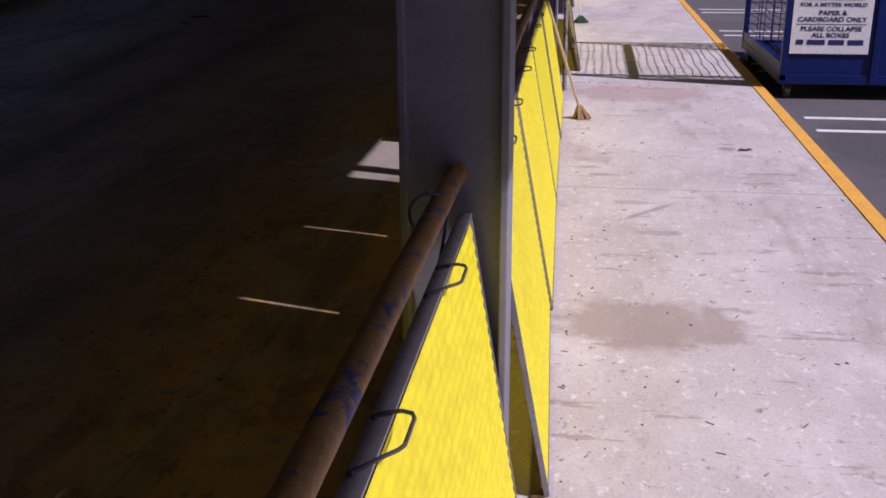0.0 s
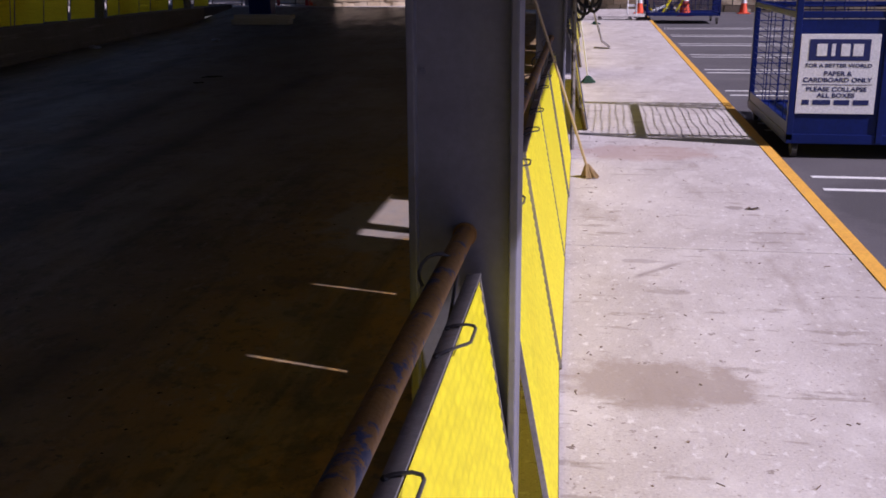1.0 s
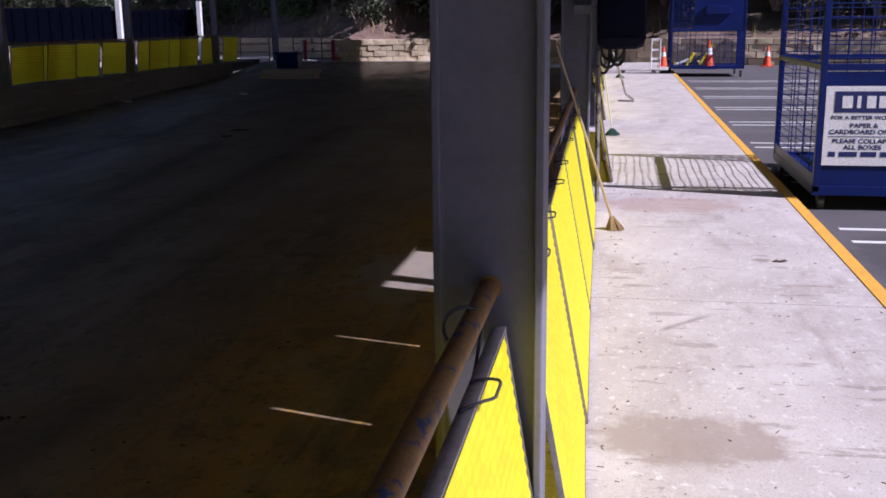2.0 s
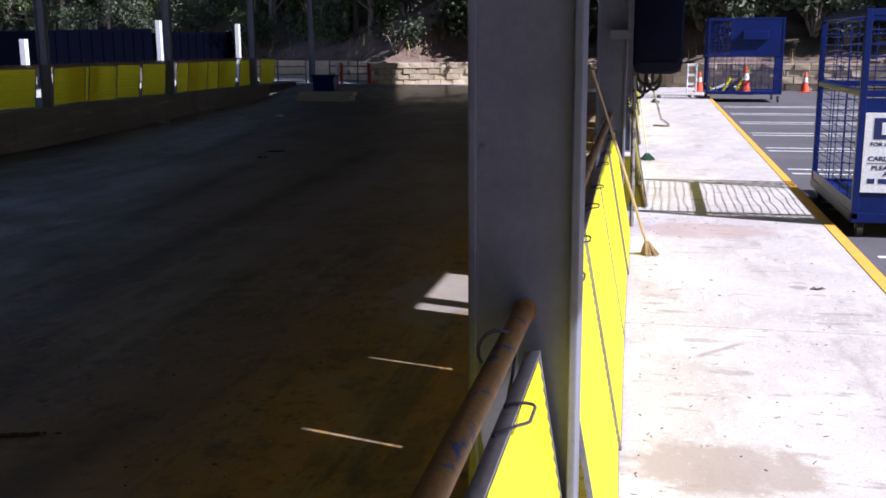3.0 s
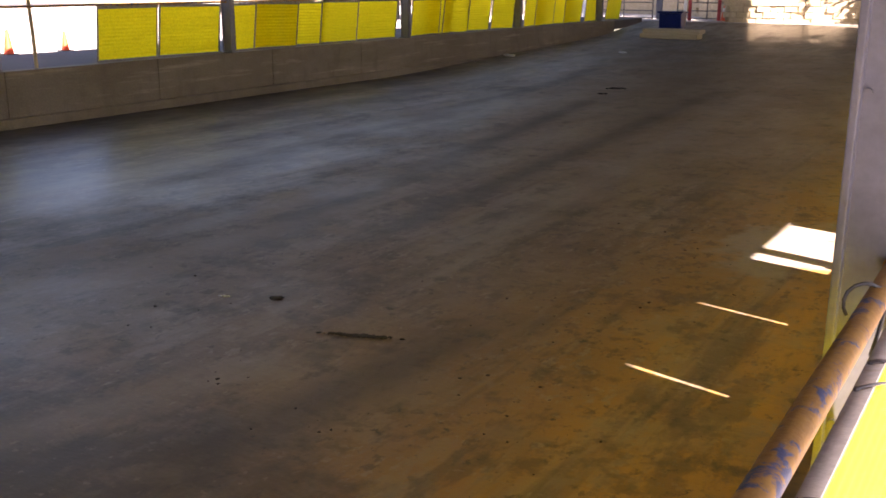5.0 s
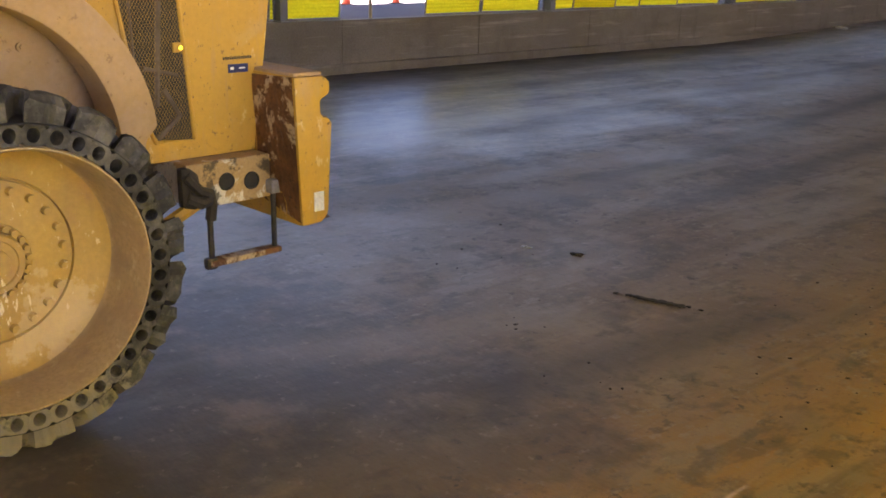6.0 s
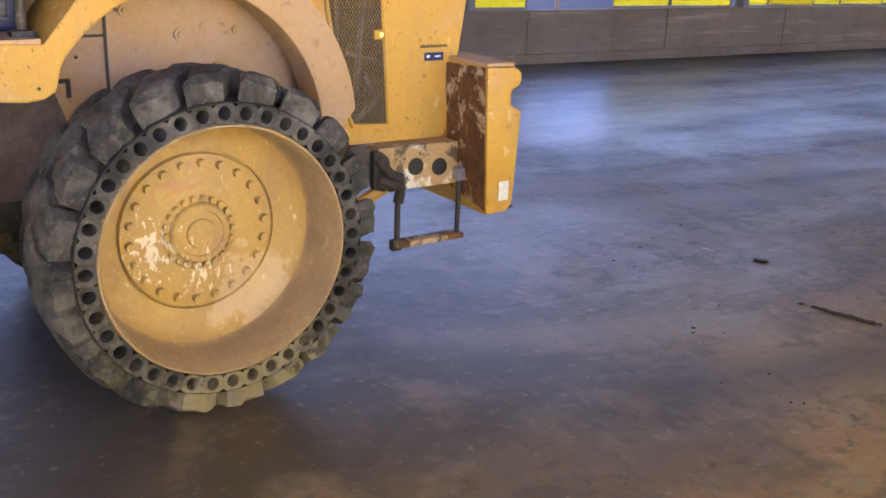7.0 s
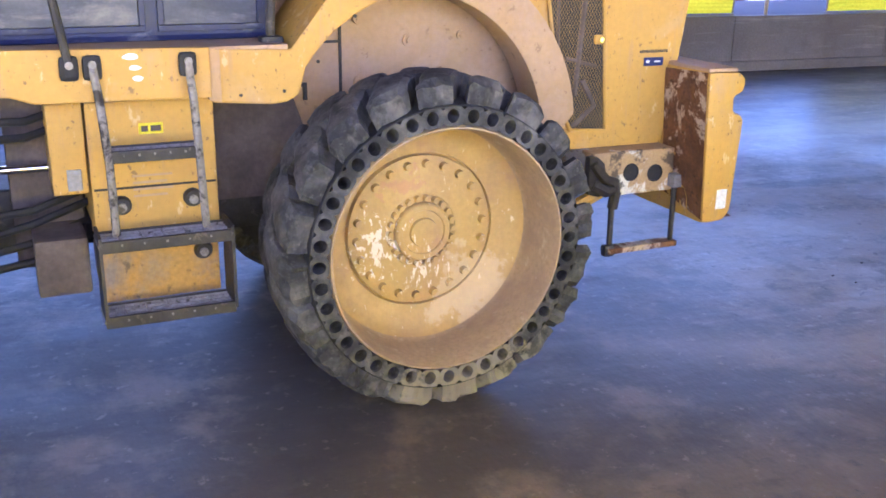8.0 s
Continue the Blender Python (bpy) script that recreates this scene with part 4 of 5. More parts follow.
# counterweight
cw_side = [(2.005, -0.2), (2.18, -0.19), (2.235, -0.13), (2.25, 0.16), (2.27, 0.48), (2.24, 0.515), (2.18, 0.53), (2.175, 0.63), (2.25, 0.655), (2.26, 0.75), (2.2, 0.79), (1.955, 0.80)]
cw = lpart("counterweight", slab(cw_side, -2.45, -0.45, 0.045), M_LOADER, "heavy yellow cast counterweight", True)
bm = bmesh.new()
n = 14
front = [[bm.verts.new((-0.462 - 0.44 * i / n, 1.999 - 0.052 * j / n + 0.008 * noise.noise(Vector((i * 0.9, j * 0.9, 4))), -0.165 + 0.10 * (i / n) + (0.955 - 0.12 * i / n) * j / n)) for j in range(n + 1)] for i in range(n + 1)]
back = [[bm.verts.new(v.co + Vector((0, 0.25, 0))) for v in row] for row in front]
for i in range(n):
    for j in range(n):
        bm.faces.new((front[i][j], front[i + 1][j], front[i + 1][j + 1], front[i][j + 1]))
for i in range(n):
    bm.faces.new((front[i][n], front[i + 1][n], back[i + 1][n], back[i][n]))
    bm.faces.new((front[i][0], front[i + 1][0], back[i + 1][0], back[i][0]))
    bm.faces.new((front[n][i], front[n][i + 1], back[n][i + 1], back[n][i]))
part("rusted_face", bm, M_RUSTED, cw, "rust-scabbed face of the counterweight")
part("dusty_top", box((-2.4, 1.97, 0.78), (-0.475, 2.2, 0.814), 0.015), M_DUSTY, cw, "pale dust on the counterweight top")
part("sticker", box((-0.45, 2.1, -0.1), (-0.446, 2.18, 0.03)), M_PAPER, cw, "torn pale sticker")

# battery box, hanging step
bx = lpart("battery_box", slab([(1.34, 0.0), (1.46, -0.03), (1.97, -0.03), (1.97, 0.26), (1.34, 0.265)], -1.3, -0.75, 0.012), M_BOX, "paint-worn box below the hood")
for y, z in ((1.63, 0.12), (1.82, 0.1)):
    lip = part("box_opening", lathe([(-0.75, 0.06), (-0.742, 0.057), (-0.742, 0.05), (-0.748, 0.049), (-0.748, 0.001)], 20), M_BLACK, bx)
    lip.matrix_local = pose(0, y, z)
bm = slab([(1.3, 0.0), (1.4, -0.03), (1.44, 0.1), (1.42, 0.2), (1.36, 0.25), (1.3, 0.25)], -0.8, -0.735, 0.02)
add_tube(bm, [(-0.74, 1.33, 0.2), (-0.71, 1.41, 0.1), (-0.7, 1.47, 0.08), (-0.71, 1.49, 0.0), (-0.715, 1.478, -0.1)], 0.035, 8)
add_tube(bm, [(-0.74, 1.34, 0.06), (-0.7, 1.42, 0.02), (-0.71, 1.47, 0.03)], 0.04, 8)
lpart("grease", bm, M_DIRT, "thick black grease over a linkage", True)
lpart("lift_arm", tube([(-0.95, 1.05, -0.22), (-0.85, 1.24, -0.12), (-0.78, 1.42, 0.0)], 0.045, 8), M_LOADER, "scuffed yellow arm behind the wheel", True)
stp = lpart("hanging_step", tube([(-0.72, 1.475, 0.08), (-0.72, 1.478, -0.37)], 0.02, 8), M_GRIME, "rusty hanging step", True)
part("hanger", tube([(-0.72, 1.965, 0.06), (-0.72, 1.966, -0.38)], 0.018, 8), M_GRIME, stp, "", True)
part("tread_bar", box((-0.78, 1.45, -0.41), (-0.68, 2.0, -0.37), 0.01), M_RUSTED, stp, "rusted tread bar")
part("knuckle", box((-0.76, 1.93, 0.0), (-0.68, 2.0, 0.09), 0.012), M_ANGLE, stp)
part("knuckle", box((-0.75, 1.43, -0.43), (-0.69, 1.51, -0.35), 0.02), M_GRIME, stp)

# platform, ladder and boxes below the cab
lpart("platform_edge", slab([(-2.6, 0.9), (-2.05, 0.88), (-1.95, 0.845), (-1.15, 0.835), (-1.15, 1.075), (-2.6, 1.1)], -0.36, -0.3, 0.008), M_LOADER, "yellow platform edge plate")
lpart("platform_deck", box((-2.3, -2.9, 1.03), (-0.36, -0.75, 1.07), 0.004), M_DUSTY, "dust-covered cab platform")
lpart("platform_return", slab([(-1.16, 0.82), (-1.1, 0.80), (-1.1, 1.06), (-1.16, 1.07)], -0.42, -0.32), M_DUSTY)
sd = lpart("side_box", box((-1.2, -1.72, 0.11), (-0.6, -1.09, 0.79), 0.01), M_LOADER, "yellow service box with warning plate")
part("seam", box((-0.602, -1.71, 0.342), (-0.598, -1.1, 0.354)), M_DIRT, sd)
part("gap", box((-0.64, -1.72, 0.79), (-0.602, -1.09, 0.84)), M_BLACK, sd)
plate = part("warning_plate", box((-0.6, -1.47, 0.62), (-0.597, -1.35, 0.675)), M_YEL, sd, "small yellow warning plate")
for y0, y1 in ((-1.458, -1.425), (-1.412, -1.36)):
    part("symbol", box((-0.5975, y0, 0.632), (-0.5955, y1, 0.662)), M_MUD, plate)
bm = bmesh.new()
for i in range(4):
    add_box(bm, (-0.6, -1.52, 0.40 - i * 0.035), (-0.598, -1.32 - 0.03 * (i % 2), 0.412 - i * 0.035))
part("marking", bm, M_DUSTY, sd)
lpart("side_box_front", box((-1.15, -1.9, 0.33), (-0.62, -1.73, 0.79), 0.01), M_LOADER)
lpart("side_box_socket", box((-0.66, -1.83, 0.35), (-0.612, -1.76, 0.46), 0.005), M_ANGLE)
lw = lpart("lower_box", box((-1.2, -1.70, -0.27), (-0.62, -1.10, 0.10), 0.012), M_LOWBOX, "grimy yellow lower box")
for y, z, x in ((-1.585, 0.26, -0.6), (-1.225, 0.27, -0.6), (-1.185, -0.03, -0.62)):
    mount = part("mount", tube([(x - 0.02, y, z), (x + 0.012, y, z), (x + 0.03, y, z)], [0.052, 0.05, 0.04], 16), M_GRIME, lw, "black rubber mount", True)
    part("mount_bolt", tube([(x + 0.03, y, z - 0.005), (x + 0.045, y, z - 0.005)], 0.024, 8), M_GRATE, mount)
lad = lpart("ladder", tube([(-0.27, -1.69, 1.02), (-0.24, -1.675, 0.85), (-0.26, -1.655, 0.55), (-0.28, -1.65, 0.2)], 0.02, 8), M_METALGRIME, "grimy steel access ladder", True)
part("ladder_rail", tube([(-0.27, -1.26, 1.02), (-0.24, -1.25, 0.85), (-0.26, -1.235, 0.55), (-0.28, -1.22, 0.2)], 0.02, 8), M_METALGRIME, lad, "", True)
for y in (-1.79, -1.69, -1.26):
    clevis = part("clevis", box((-0.31, y - 0.042, 0.945), (-0.262, y + 0.042, 1.06), 0.022), M_BLACK, lad)
    part("clevis_bolt", tube([(-0.27, y, 1.02), (-0.245, y, 1.02)], 0.019, 8), M_GRATE, clevis, "worn bright bolt head")


def tread(y0, y1, x0, x1, z, n):
    bm = box((x1 - 0.022, y0, z - 0.045), (x1, y1, z + 0.014), 0.006)
    add_box(bm, (x0, y0, z - 0.03), (x0 + 0.015, y1, z + 0.008))
    frame_mesh, bm = bm, bmesh.new()
    for i in range(n):
        x = x0 + (x1 - x0) * (i + 0.5) / n
        add_box(bm, (x - 0.0045, y0, z - 0.012), (x + 0.0045, y1, z))
    for i in range(7):
        y = y0 + (y1 - y0) * i / 6
        add_box(bm, (x0, y - 0.005, z - 0.014), (x1, y + 0.005, z - 0.002))
    step = part("tread", frame_mesh, M_GRIME, lad)
    ob = part("grating", bm, M_GRATE, lad, "worn steel grating")
    return step, ob


tread(-1.66, -1.23, -0.42, -0.25, 0.6, 4)
tread(-1.74, -1.1, -0.46, -0.24, 0.165, 5)
tread(-1.74, -1.1, -0.46, -0.24, -0.22, 5)
for y in (-1.74, -1.105):
    part("side_plate", slab([(y, -0.24), (y + 0.015, -0.24), (y + 0.015, 0.2), (y, 0.2)], -0.47, -0.24), M_GRIME, lad)
lpart("chassis_block", box((-1.1, -2.02, -0.2), (-0.62, -1.76, 0.1), 0.02), M_MUD, "grimy chassis block")
# plain dark box: the chassis, with the belly's shade in its colour
lpart("frame_rail", box((-1.9, -3.2, -0.1), (-1.15, 1.5, 0.25), 0.03), M_GRIME, "grimy dark chassis frame that also fills in the belly shade")
lpart("axle", tube([(-2.6, 0, 0), (-0.4, 0, 0)], 0.16, 16), M_GRIME)
lpart("axle", tube([(-2.6, -3.5, 0), (-0.4, -3.5, 0)], 0.16, 16), M_GRIME)
cyl = lpart("steering_cylinder", tube([(-0.85, -3.0, 0.43), (-0.85, -2.25, 0.43)], 0.06, 14), M_GRIME, "black steering cylinder", True)
part("rod", tube([(-0.85, -2.25, 0.43), (-0.85, -1.85, 0.43)], 0.022, 12), M_CHROME, cyl, "bright chrome rod", True)
for k, z in enumerate((0.15, 0.05, -0.05, 0.22, 0.6, 0.68)):
    lpart("hose", tube([(-0.8 - 0.03 * k, -2.9, z + 0.1), (-0.75, -2.4, z - 0.08 + 0.02 * k), (-0.8, -2.0, z), (-1.0, -1.7, z + 0.05)], 0.022, 8), M_BLACK, "black hydraulic hose", True)
lpart("front_frame", slab([(-4.6, -0.2), (-2.5, -0.25), (-2.3, 0.1), (-2.35, 0.75), (-3.2, 1.1), (-4.6, 0.6)], -2.0, -0.95, 0.03), M_DUSTY, "dusty front frame of the loader")

# cab
cab = lpart("cab", slab([(-2.6, 1.07), (-0.76, 1.07), (-0.66, 1.5), (-0.62, 2.2), (-0.75, 2.75), (-2.5, 2.75), (-2.65, 2.0)], -2.2, -0.66, 0.03), M_CAB, "dark blue-black operator cab")
for y0, y1 in ((-2.45, -1.42), (-1.30, -0.83)):
    win = part("window", box((-0.66, y0, 1.15), (-0.645, y1, 1.55), 0.006), M_PANEGREY, cab, "dusty lower window pane")
    bm = box((-0.66, y0 - 0.03, 1.12), (-0.635, y1 + 0.03, 1.15), 0.004)
    add_box(bm, (-0.66, y0 - 0.03, 1.55), (-0.635, y1 + 0.03, 1.58), 0.004)
    add_box(bm, (-0.66, y0 - 0.03, 1.15), (-0.635, y0, 1.55), 0.004)
    add_box(bm, (-0.66, y1, 1.15), (-0.635, y1 + 0.03, 1.55), 0.004)
    part("window_frame", bm, M_CAB, win)
bm = tube([(-0.5, -0.80, 1.06), (-0.5, -0.80, 1.15), (-0.52, -0.775, 1.5), (-0.54, -0.76, 2.2)], 0.025, 10)
add_box(bm, (-0.55, -0.86, 1.05), (-0.45, -0.74, 1.1), 0.02)
lpart("grab_post", bm, M_GRIME, "black grab post with rubber boot", True)
lpart("grab_rail", tube([(-0.27, -1.79, 1.02), (-0.28, -1.83, 1.3), (-0.32, -1.88, 1.9), (-0.5, -1.9, 2.1)], 0.02, 8), M_GRIME, "black grab rail", True)
for y, z, ry, rz in ((-1.515, 1.045, 0.036, 0.015), (-1.5, 0.993, 0.028, 0.012), (-1.49, 0.943, 0.024, 0.013)):
    bm = bmesh.new()
    ring = [bm.verts.new((-0.2975, y + ry * math.cos(a) * (1 + 0.12 * math.sin(3 * a + z * 40)), z + rz * math.sin(a))) for a in (math.pi / 9 * k for k in range(18))]
    back = [bm.verts.new(v.co - Vector((0.003, 0, 0))) for v in ring]
    bm.faces.new(ring)
    for k in range(18):
        bm.faces.new((ring[k], ring[(k + 1) % 18], back[(k + 1) % 18], back[k]))
    lpart("paint_daub", bm, M_WHITE, "white paint daub")
lpart("articulation_block", box((-1.3, -2.1, -0.15), (-0.98, -1.74, 0.82), 0.03), M_MUD, "mud-caked frame behind the service box")
# added dark panel: gives the wheel well its darker front part
lpart("splash_guard", slab([(-1.1, 0.1), (-0.5, 0.1), (-0.45, 0.45), (-0.55, 0.74), (-1.1, 0.76)], -1.119, -1.1, 0.004), M_MUD, "dark brown panel added over the front of the wheel well")

# ---- the yard: cage bins, cones, brooms ----
def wires(bm, lines, r=0.006):
    for a, b in lines:
        add_tube(bm, [a, b], r, 5, caps=False)
    return bm


def castor(parent, x, y, z):
    bm = tube([(x - 0.025, y, z), (x + 0.025, y, z)], 0.075, 16)
    add_box(bm, (x - 0.04, y - 0.03, z), (x + 0.04, y + 0.03, z + 0.11), 0.01)
    part("castor", bm, M_GRIME, parent)


def cage_bin(m, w, d, h, solid, label, group, rails, z0=0.17, kick=0.0, open_to=0.0, gap=0.12, upright=0.1, r=0.006):
    """A blue steel cage on castors. Local origin on the ground at its near corner: x across, y deep."""
    b = thing("cage_bin", m, label, "bin", group)
    for x in (0.03, w - 0.03):
        for y in (0.03, d - 0.03):
            part("post", box((x - 0.03, y - 0.03, z0), (x + 0.03, y + 0.03, h), 0.006), M_BLUE, b)
            castor(b, x + (0.06 if x < 1 else -0.06), y + (0.06 if y < 1 else -0.06), 0.075)
    bm = box((0, 0, z0 - 0.03), (w, 0.07, z0 + 0.06), 0.006)
    add_box(bm, (0, d - 0.07, z0 - 0.03), (w, d, z0 + 0.06), 0.006)
    add_box(bm, (0, 0.07, z0 - 0.03), (0.07, d - 0.07, z0 + 0.06), 0.006)
    add_box(bm, (w - 0.07, 0.07, z0 - 0.03), (w, d - 0.07, z0 + 0.06), 0.006)
    part("base_frame", bm, M_BLUE, b)
    for z in rails:
        bm = box((0.06, 0.005, z - 0.03), (w - 0.06, 0.055, z + 0.03), 0.006)
        add_box(bm, (0.06, d - 0.055, z - 0.03), (w - 0.06, d - 0.005, z + 0.03), 0.006)
        add_box(bm, (0.005, 0.06, z - 0.03), (0.055, d - 0.06, z + 0.03), 0.006)
        add_box(bm, (w - 0.055, 0.06, z - 0.03), (w - 0.005, d - 0.06, z + 0.03), 0.006)
        part("rail", bm, M_BLUE, b)
    for x in (0.03, w - 0.03):
        bm = bmesh.new()
        for i in range(1, int((h - z0) / gap)):
            z = z0 + gap * i
            add_tube(bm, [(x + random.uniform(-0.006, 0.006), 0.05 + (d - 0.1) * k / 6, z + random.uniform(-0.016, 0.016)) for k in range(7)], r, 5, caps=False)
        wires(bm, [((x, y, z0), (x, y, h - 0.03)) for y in (upright * i for i in range(1, int(d / upright)))], r)
        part("side_mesh", bm, M_BLUE, b, "blue welded wire mesh")
    bm = bmesh.new()
    wires(bm, [((0.05 + (w - 0.1) * i / 16, d - 0.03, z0), (0.05 + (w - 0.1) * i / 16, d - 0.03, h)) for i in range(1, 16)])
    wires(bm, [((0.05, d - 0.03, z0 + 0.12 * i), (w - 0.05, d - 0.03, z0 + 0.12 * i)) for i in range(1, int((h - z0) / 0.12))])
    part("back_mesh", bm, M_BLUE, b, "blue welded wire mesh")
    lo, hi = solid
    part("front_panel", box((0.055 + open_to, 0.012, lo), (w - 0.055, 0.03, hi), 0.003), M_BLUE, b, "solid blue front panel")
    if kick:
        for x in (0.008, w - 0.02):
            part("kick_plate", box((x, 0.06, z0), (x + 0.012, d - 0.06, kick), 0.002), M_BLUE, b)
    if open_to:
        bm = bmesh.new()
        wires(bm, [((0.05 + open_to * i / 8, 0.03, lo), (0.05 + open_to * i / 8, 0.03, hi)) for i in range(1, 8)])
        wires(bm, [((0.05, 0.03, lo + 0.1 * i), (0.05 + open_to, 0.03, lo + 0.1 * i)) for i in range(1, int((hi - lo) / 0.1))])
        part("window_mesh", bm, M_BLUE, b, "blue welded wire mesh")
    bm = bmesh.new()
    a, c = (hi, h) if h - hi > lo - z0 else (z0, lo)
    wires(bm, [((0.05 + (w - 0.1) * i / 12, 0.03, a), (0.05 + (w - 0.1) * i / 12, 0.03, c)) for i in range(1, 12)])
    wires(bm, [((0.05, 0.03, a + 0.12 * i), (w - 0.05, 0.03, a + 0.12 * i)) for i in range(1, int((c - a) / 0.12) + 1)])
    part("front_mesh", bm, M_BLUE, b, "blue welded wire mesh")
    part("floor_plate", box((0.05, 0.05, z0 + 0.02), (w - 0.05, d - 0.05, z0 + 0.035)), M_BLUE, b)
    return b


paper_bin = cage_bin(pose(2.07, 9.5, -0.1), 2.3, 2.5, 2.05, (0.17, 1.27), "blue steel cage bin for paper with a white notice", "cage bins", (1.31, 2.02), kick=0.33, gap=0.075, upright=0.42, r=0.0042)
part("door_post", box((0.79, -0.01, 0.15), (0.85, 0.03, 2.0), 0.006), M_BLUE, paper_bin)
sign = thing("sign", pose(2.475, 9.503, 0.682) @ Matrix.Diagonal((1.045, 1, 0.911, 1)), "white notice with dark blue writing on the cage bin", "sign")
part("board", box((-0.33, -0.006, -0.395), (0.33, 0.004, 0.395), 0.002), M_SIGN, sign)
part("brand_block", box((-0.255, -0.009, 0.135), (0.25, -0.006, 0.345)), M_INK, sign, "dark blue block with a plain white shape")
for k, (x, w) in enumerate(((-0.15, 0.085), (-0.055, 0.032), (0.045, 0.075), (0.15, 0.085))):
    part("brand_shape", box((x - w / 2, -0.0115, 0.18), (x + w / 2, -0.009, 0.30), 0.001), M_SIGN, sign)
for text, size, z in (("FOR A BETTER WORLD", 0.052, 0.085), ("PAPER &", 0.062, 0.005), ("CARDBOARD ONLY", 0.062, -0.058),
                      ("PLEASE COLLAPSE", 0.062, -0.15), ("ALL BOXES", 0.062, -0.212)):
    bar_text(text, size, M_INK, sign, (0.0, -0.0075, z), 1.02)
part("rule", box((-0.29, -0.0085, -0.106), (0.29, -0.006, -0.1)), M_INK, sign)
bm = bmesh.new()
for x0, x1 in ((-0.28, -0.22), (-0.19, -0.04), (-0.01, 0.12), (0.15, 0.28)):
    add_box(bm, (x0, -0.0085, -0.305), (x1, -0.006, -0.255))
part("number_bars", bm, M_INK, sign, "plain dark bars in place of a number")

far_bin = cage_bin(pose(1.74, 31.4, -0.1), 2.2, 1.9, 2.5, (1.42, 2.45), "blue steel cage bin holding cones and scrap", "cage bins", (1.39, 2.47), z0=0.27, open_to=0.6)
part("handle_slot", box((1.0, -0.09, 1.85), (1.75, 0.012, 2.12), 0.02), M_BLUE, far_bin)


def cone(m, h, label):
    c = thing("traffic_cone", m, label, "cone", "traffic cones")
    part("base", box((-0.2 * h / 0.7, -0.2 * h / 0.7, 0), (0.2 * h / 0.7, 0.2 * h / 0.7, 0.035), 0.01), M_ORANGE if h > 0.6 else M_BLACK, c)
    part("body", lathe([(0.035, 0.14 * h / 0.7), (h, 0.03), (h, 0.015)], 20, "z"), M_ORANGE, c, "", True)
    part("band", lathe([(h * 0.5, 0.0905 * h / 0.7), (h * 0.72, 0.066 * h / 0.7)], 20, "z"), M_WHITE, c, "white reflective band", True)
    return c


cone(pose(5.5, 38.0, -0.1), 0.74, "orange traffic cone on the asphalt")
cone(pose(2.95, 32.2, 0.1), 0.9, "orange traffic cone inside the cage bin")
cone(pose(1.75, 36.6, -0.02), 0.7, "orange traffic cone by the walkway's end")
cone(pose(-20.9, 16.45, -0.06), 0.5, "red and white traffic cone past the far wall")
cone(pose(-20.9, 14.85, -0.06), 0.6, "red traffic cone past the far wall")
cone(pose(-12.3, 43.9, 0.0), 0.75, "orange traffic cone beside the tube gate")
crate = thing("scrap_pile", pose(2.3, 32.3, 0.1), "mixed metal scrap in the cage bin", "scrap")
for i in range(9):
    x, y = random.uniform(-0.4, 0.8), random.uniform(-0.4, 0.4)
    part("scrap", tube([(x, y, 0.04 + 0.02 * i), (x + random.uniform(-0.5, 0.5), y + random.uniform(-0.3, 0.3), random.uniform(0.2, 0.8))], random.uniform(0.015, 0.05), 6),
         random.choice([M_ANGLE, M_WHITE, M_WOOD, M_YEL]), crate)

stand = thing("sign_stand", pose(1.45, 35.6, -0.02), "white folding stand at the walkway's end", "stand")
for x in (-0.15, 0.15):
    part("leg", tube([(x, -0.12, 0), (x, 0, 1.0), ], 0.02, 6), M_WHITE, stand)
    part("leg", tube([(x, 0.3, 0), (x, 0, 1.0)], 0.02, 6), M_WHITE, stand)
for z in (0.3, 0.6, 0.95):
    part("crossbar", box((-0.16, -0.1 + z * 0.1, z - 0.03), (0.16, -0.06 + z * 0.1, z + 0.05), 0.005), M_WHITE, stand)


def broom(foot, top, head_r, mat, label, head_mat):
    b = thing("broom", pose(*foot), label, "broom", "brooms")
    v = Vector(top) - Vector(foot)
    part("handle", tube([v * 0.04, v * 0.5 + Vector((0.004, 0, 0)), v], 0.011, 8), mat, b, "", True)
    bm = bmesh.new()
    for i in range(60):
        q, r = random.uniform(0, 6.28), head_r * math.sqrt(random.random())
        add_tube(bm, [(v * 0.06) + Vector((0.2 * r * math.cos(q), 0.2 * r * math.sin(q), 0.02)), Vector((r * math.cos(q), 1.3 * r * math.sin(q), 0.004))], 0.007, 4)
    part("bristles", bm, head_mat, b)
    return b


broom((0.285, 7.95, 0.0), (-0.19, 7.62, 1.47), 0.075, M_HANDLE, "wooden broom leaning on the handrail, bristles worn", M_BRISTLE)
broom((0.2, 14.7, 0.0), (0.0, 13.9, 1.35), 0.12, M_WHITE, "broom with green bristles leaning on the panels", M_GREENB)
broom((0.25, 29.4, 0.0), (0.0, 28.8, 1.35), 0.14, M_WHITE, "broom with green bristles near the walkway's end", M_GREENB)

trolley = thing("trolley_frame", pose(0.15, 20.5, 0), "bent grey tubular frame standing by the panels", "frame")
part("tube_loop", tube([(-0.05, 0, 1.0), (0.02, 0, 0.9), (0.25, 0.1, 0.15), (0.42, 0.2, 0.02), (0.1, 0.35, 0.02)], 0.018, 8), M_METALGRIME, trolley, "", True)
part("tube_loop", tube([(-0.05, 0.4, 1.0), (0.02, 0.4, 0.9), (0.25, 0.5, 0.15), (0.42, 0.6, 0.02)], 0.018, 8), M_METALGRIME, trolley, "", True)

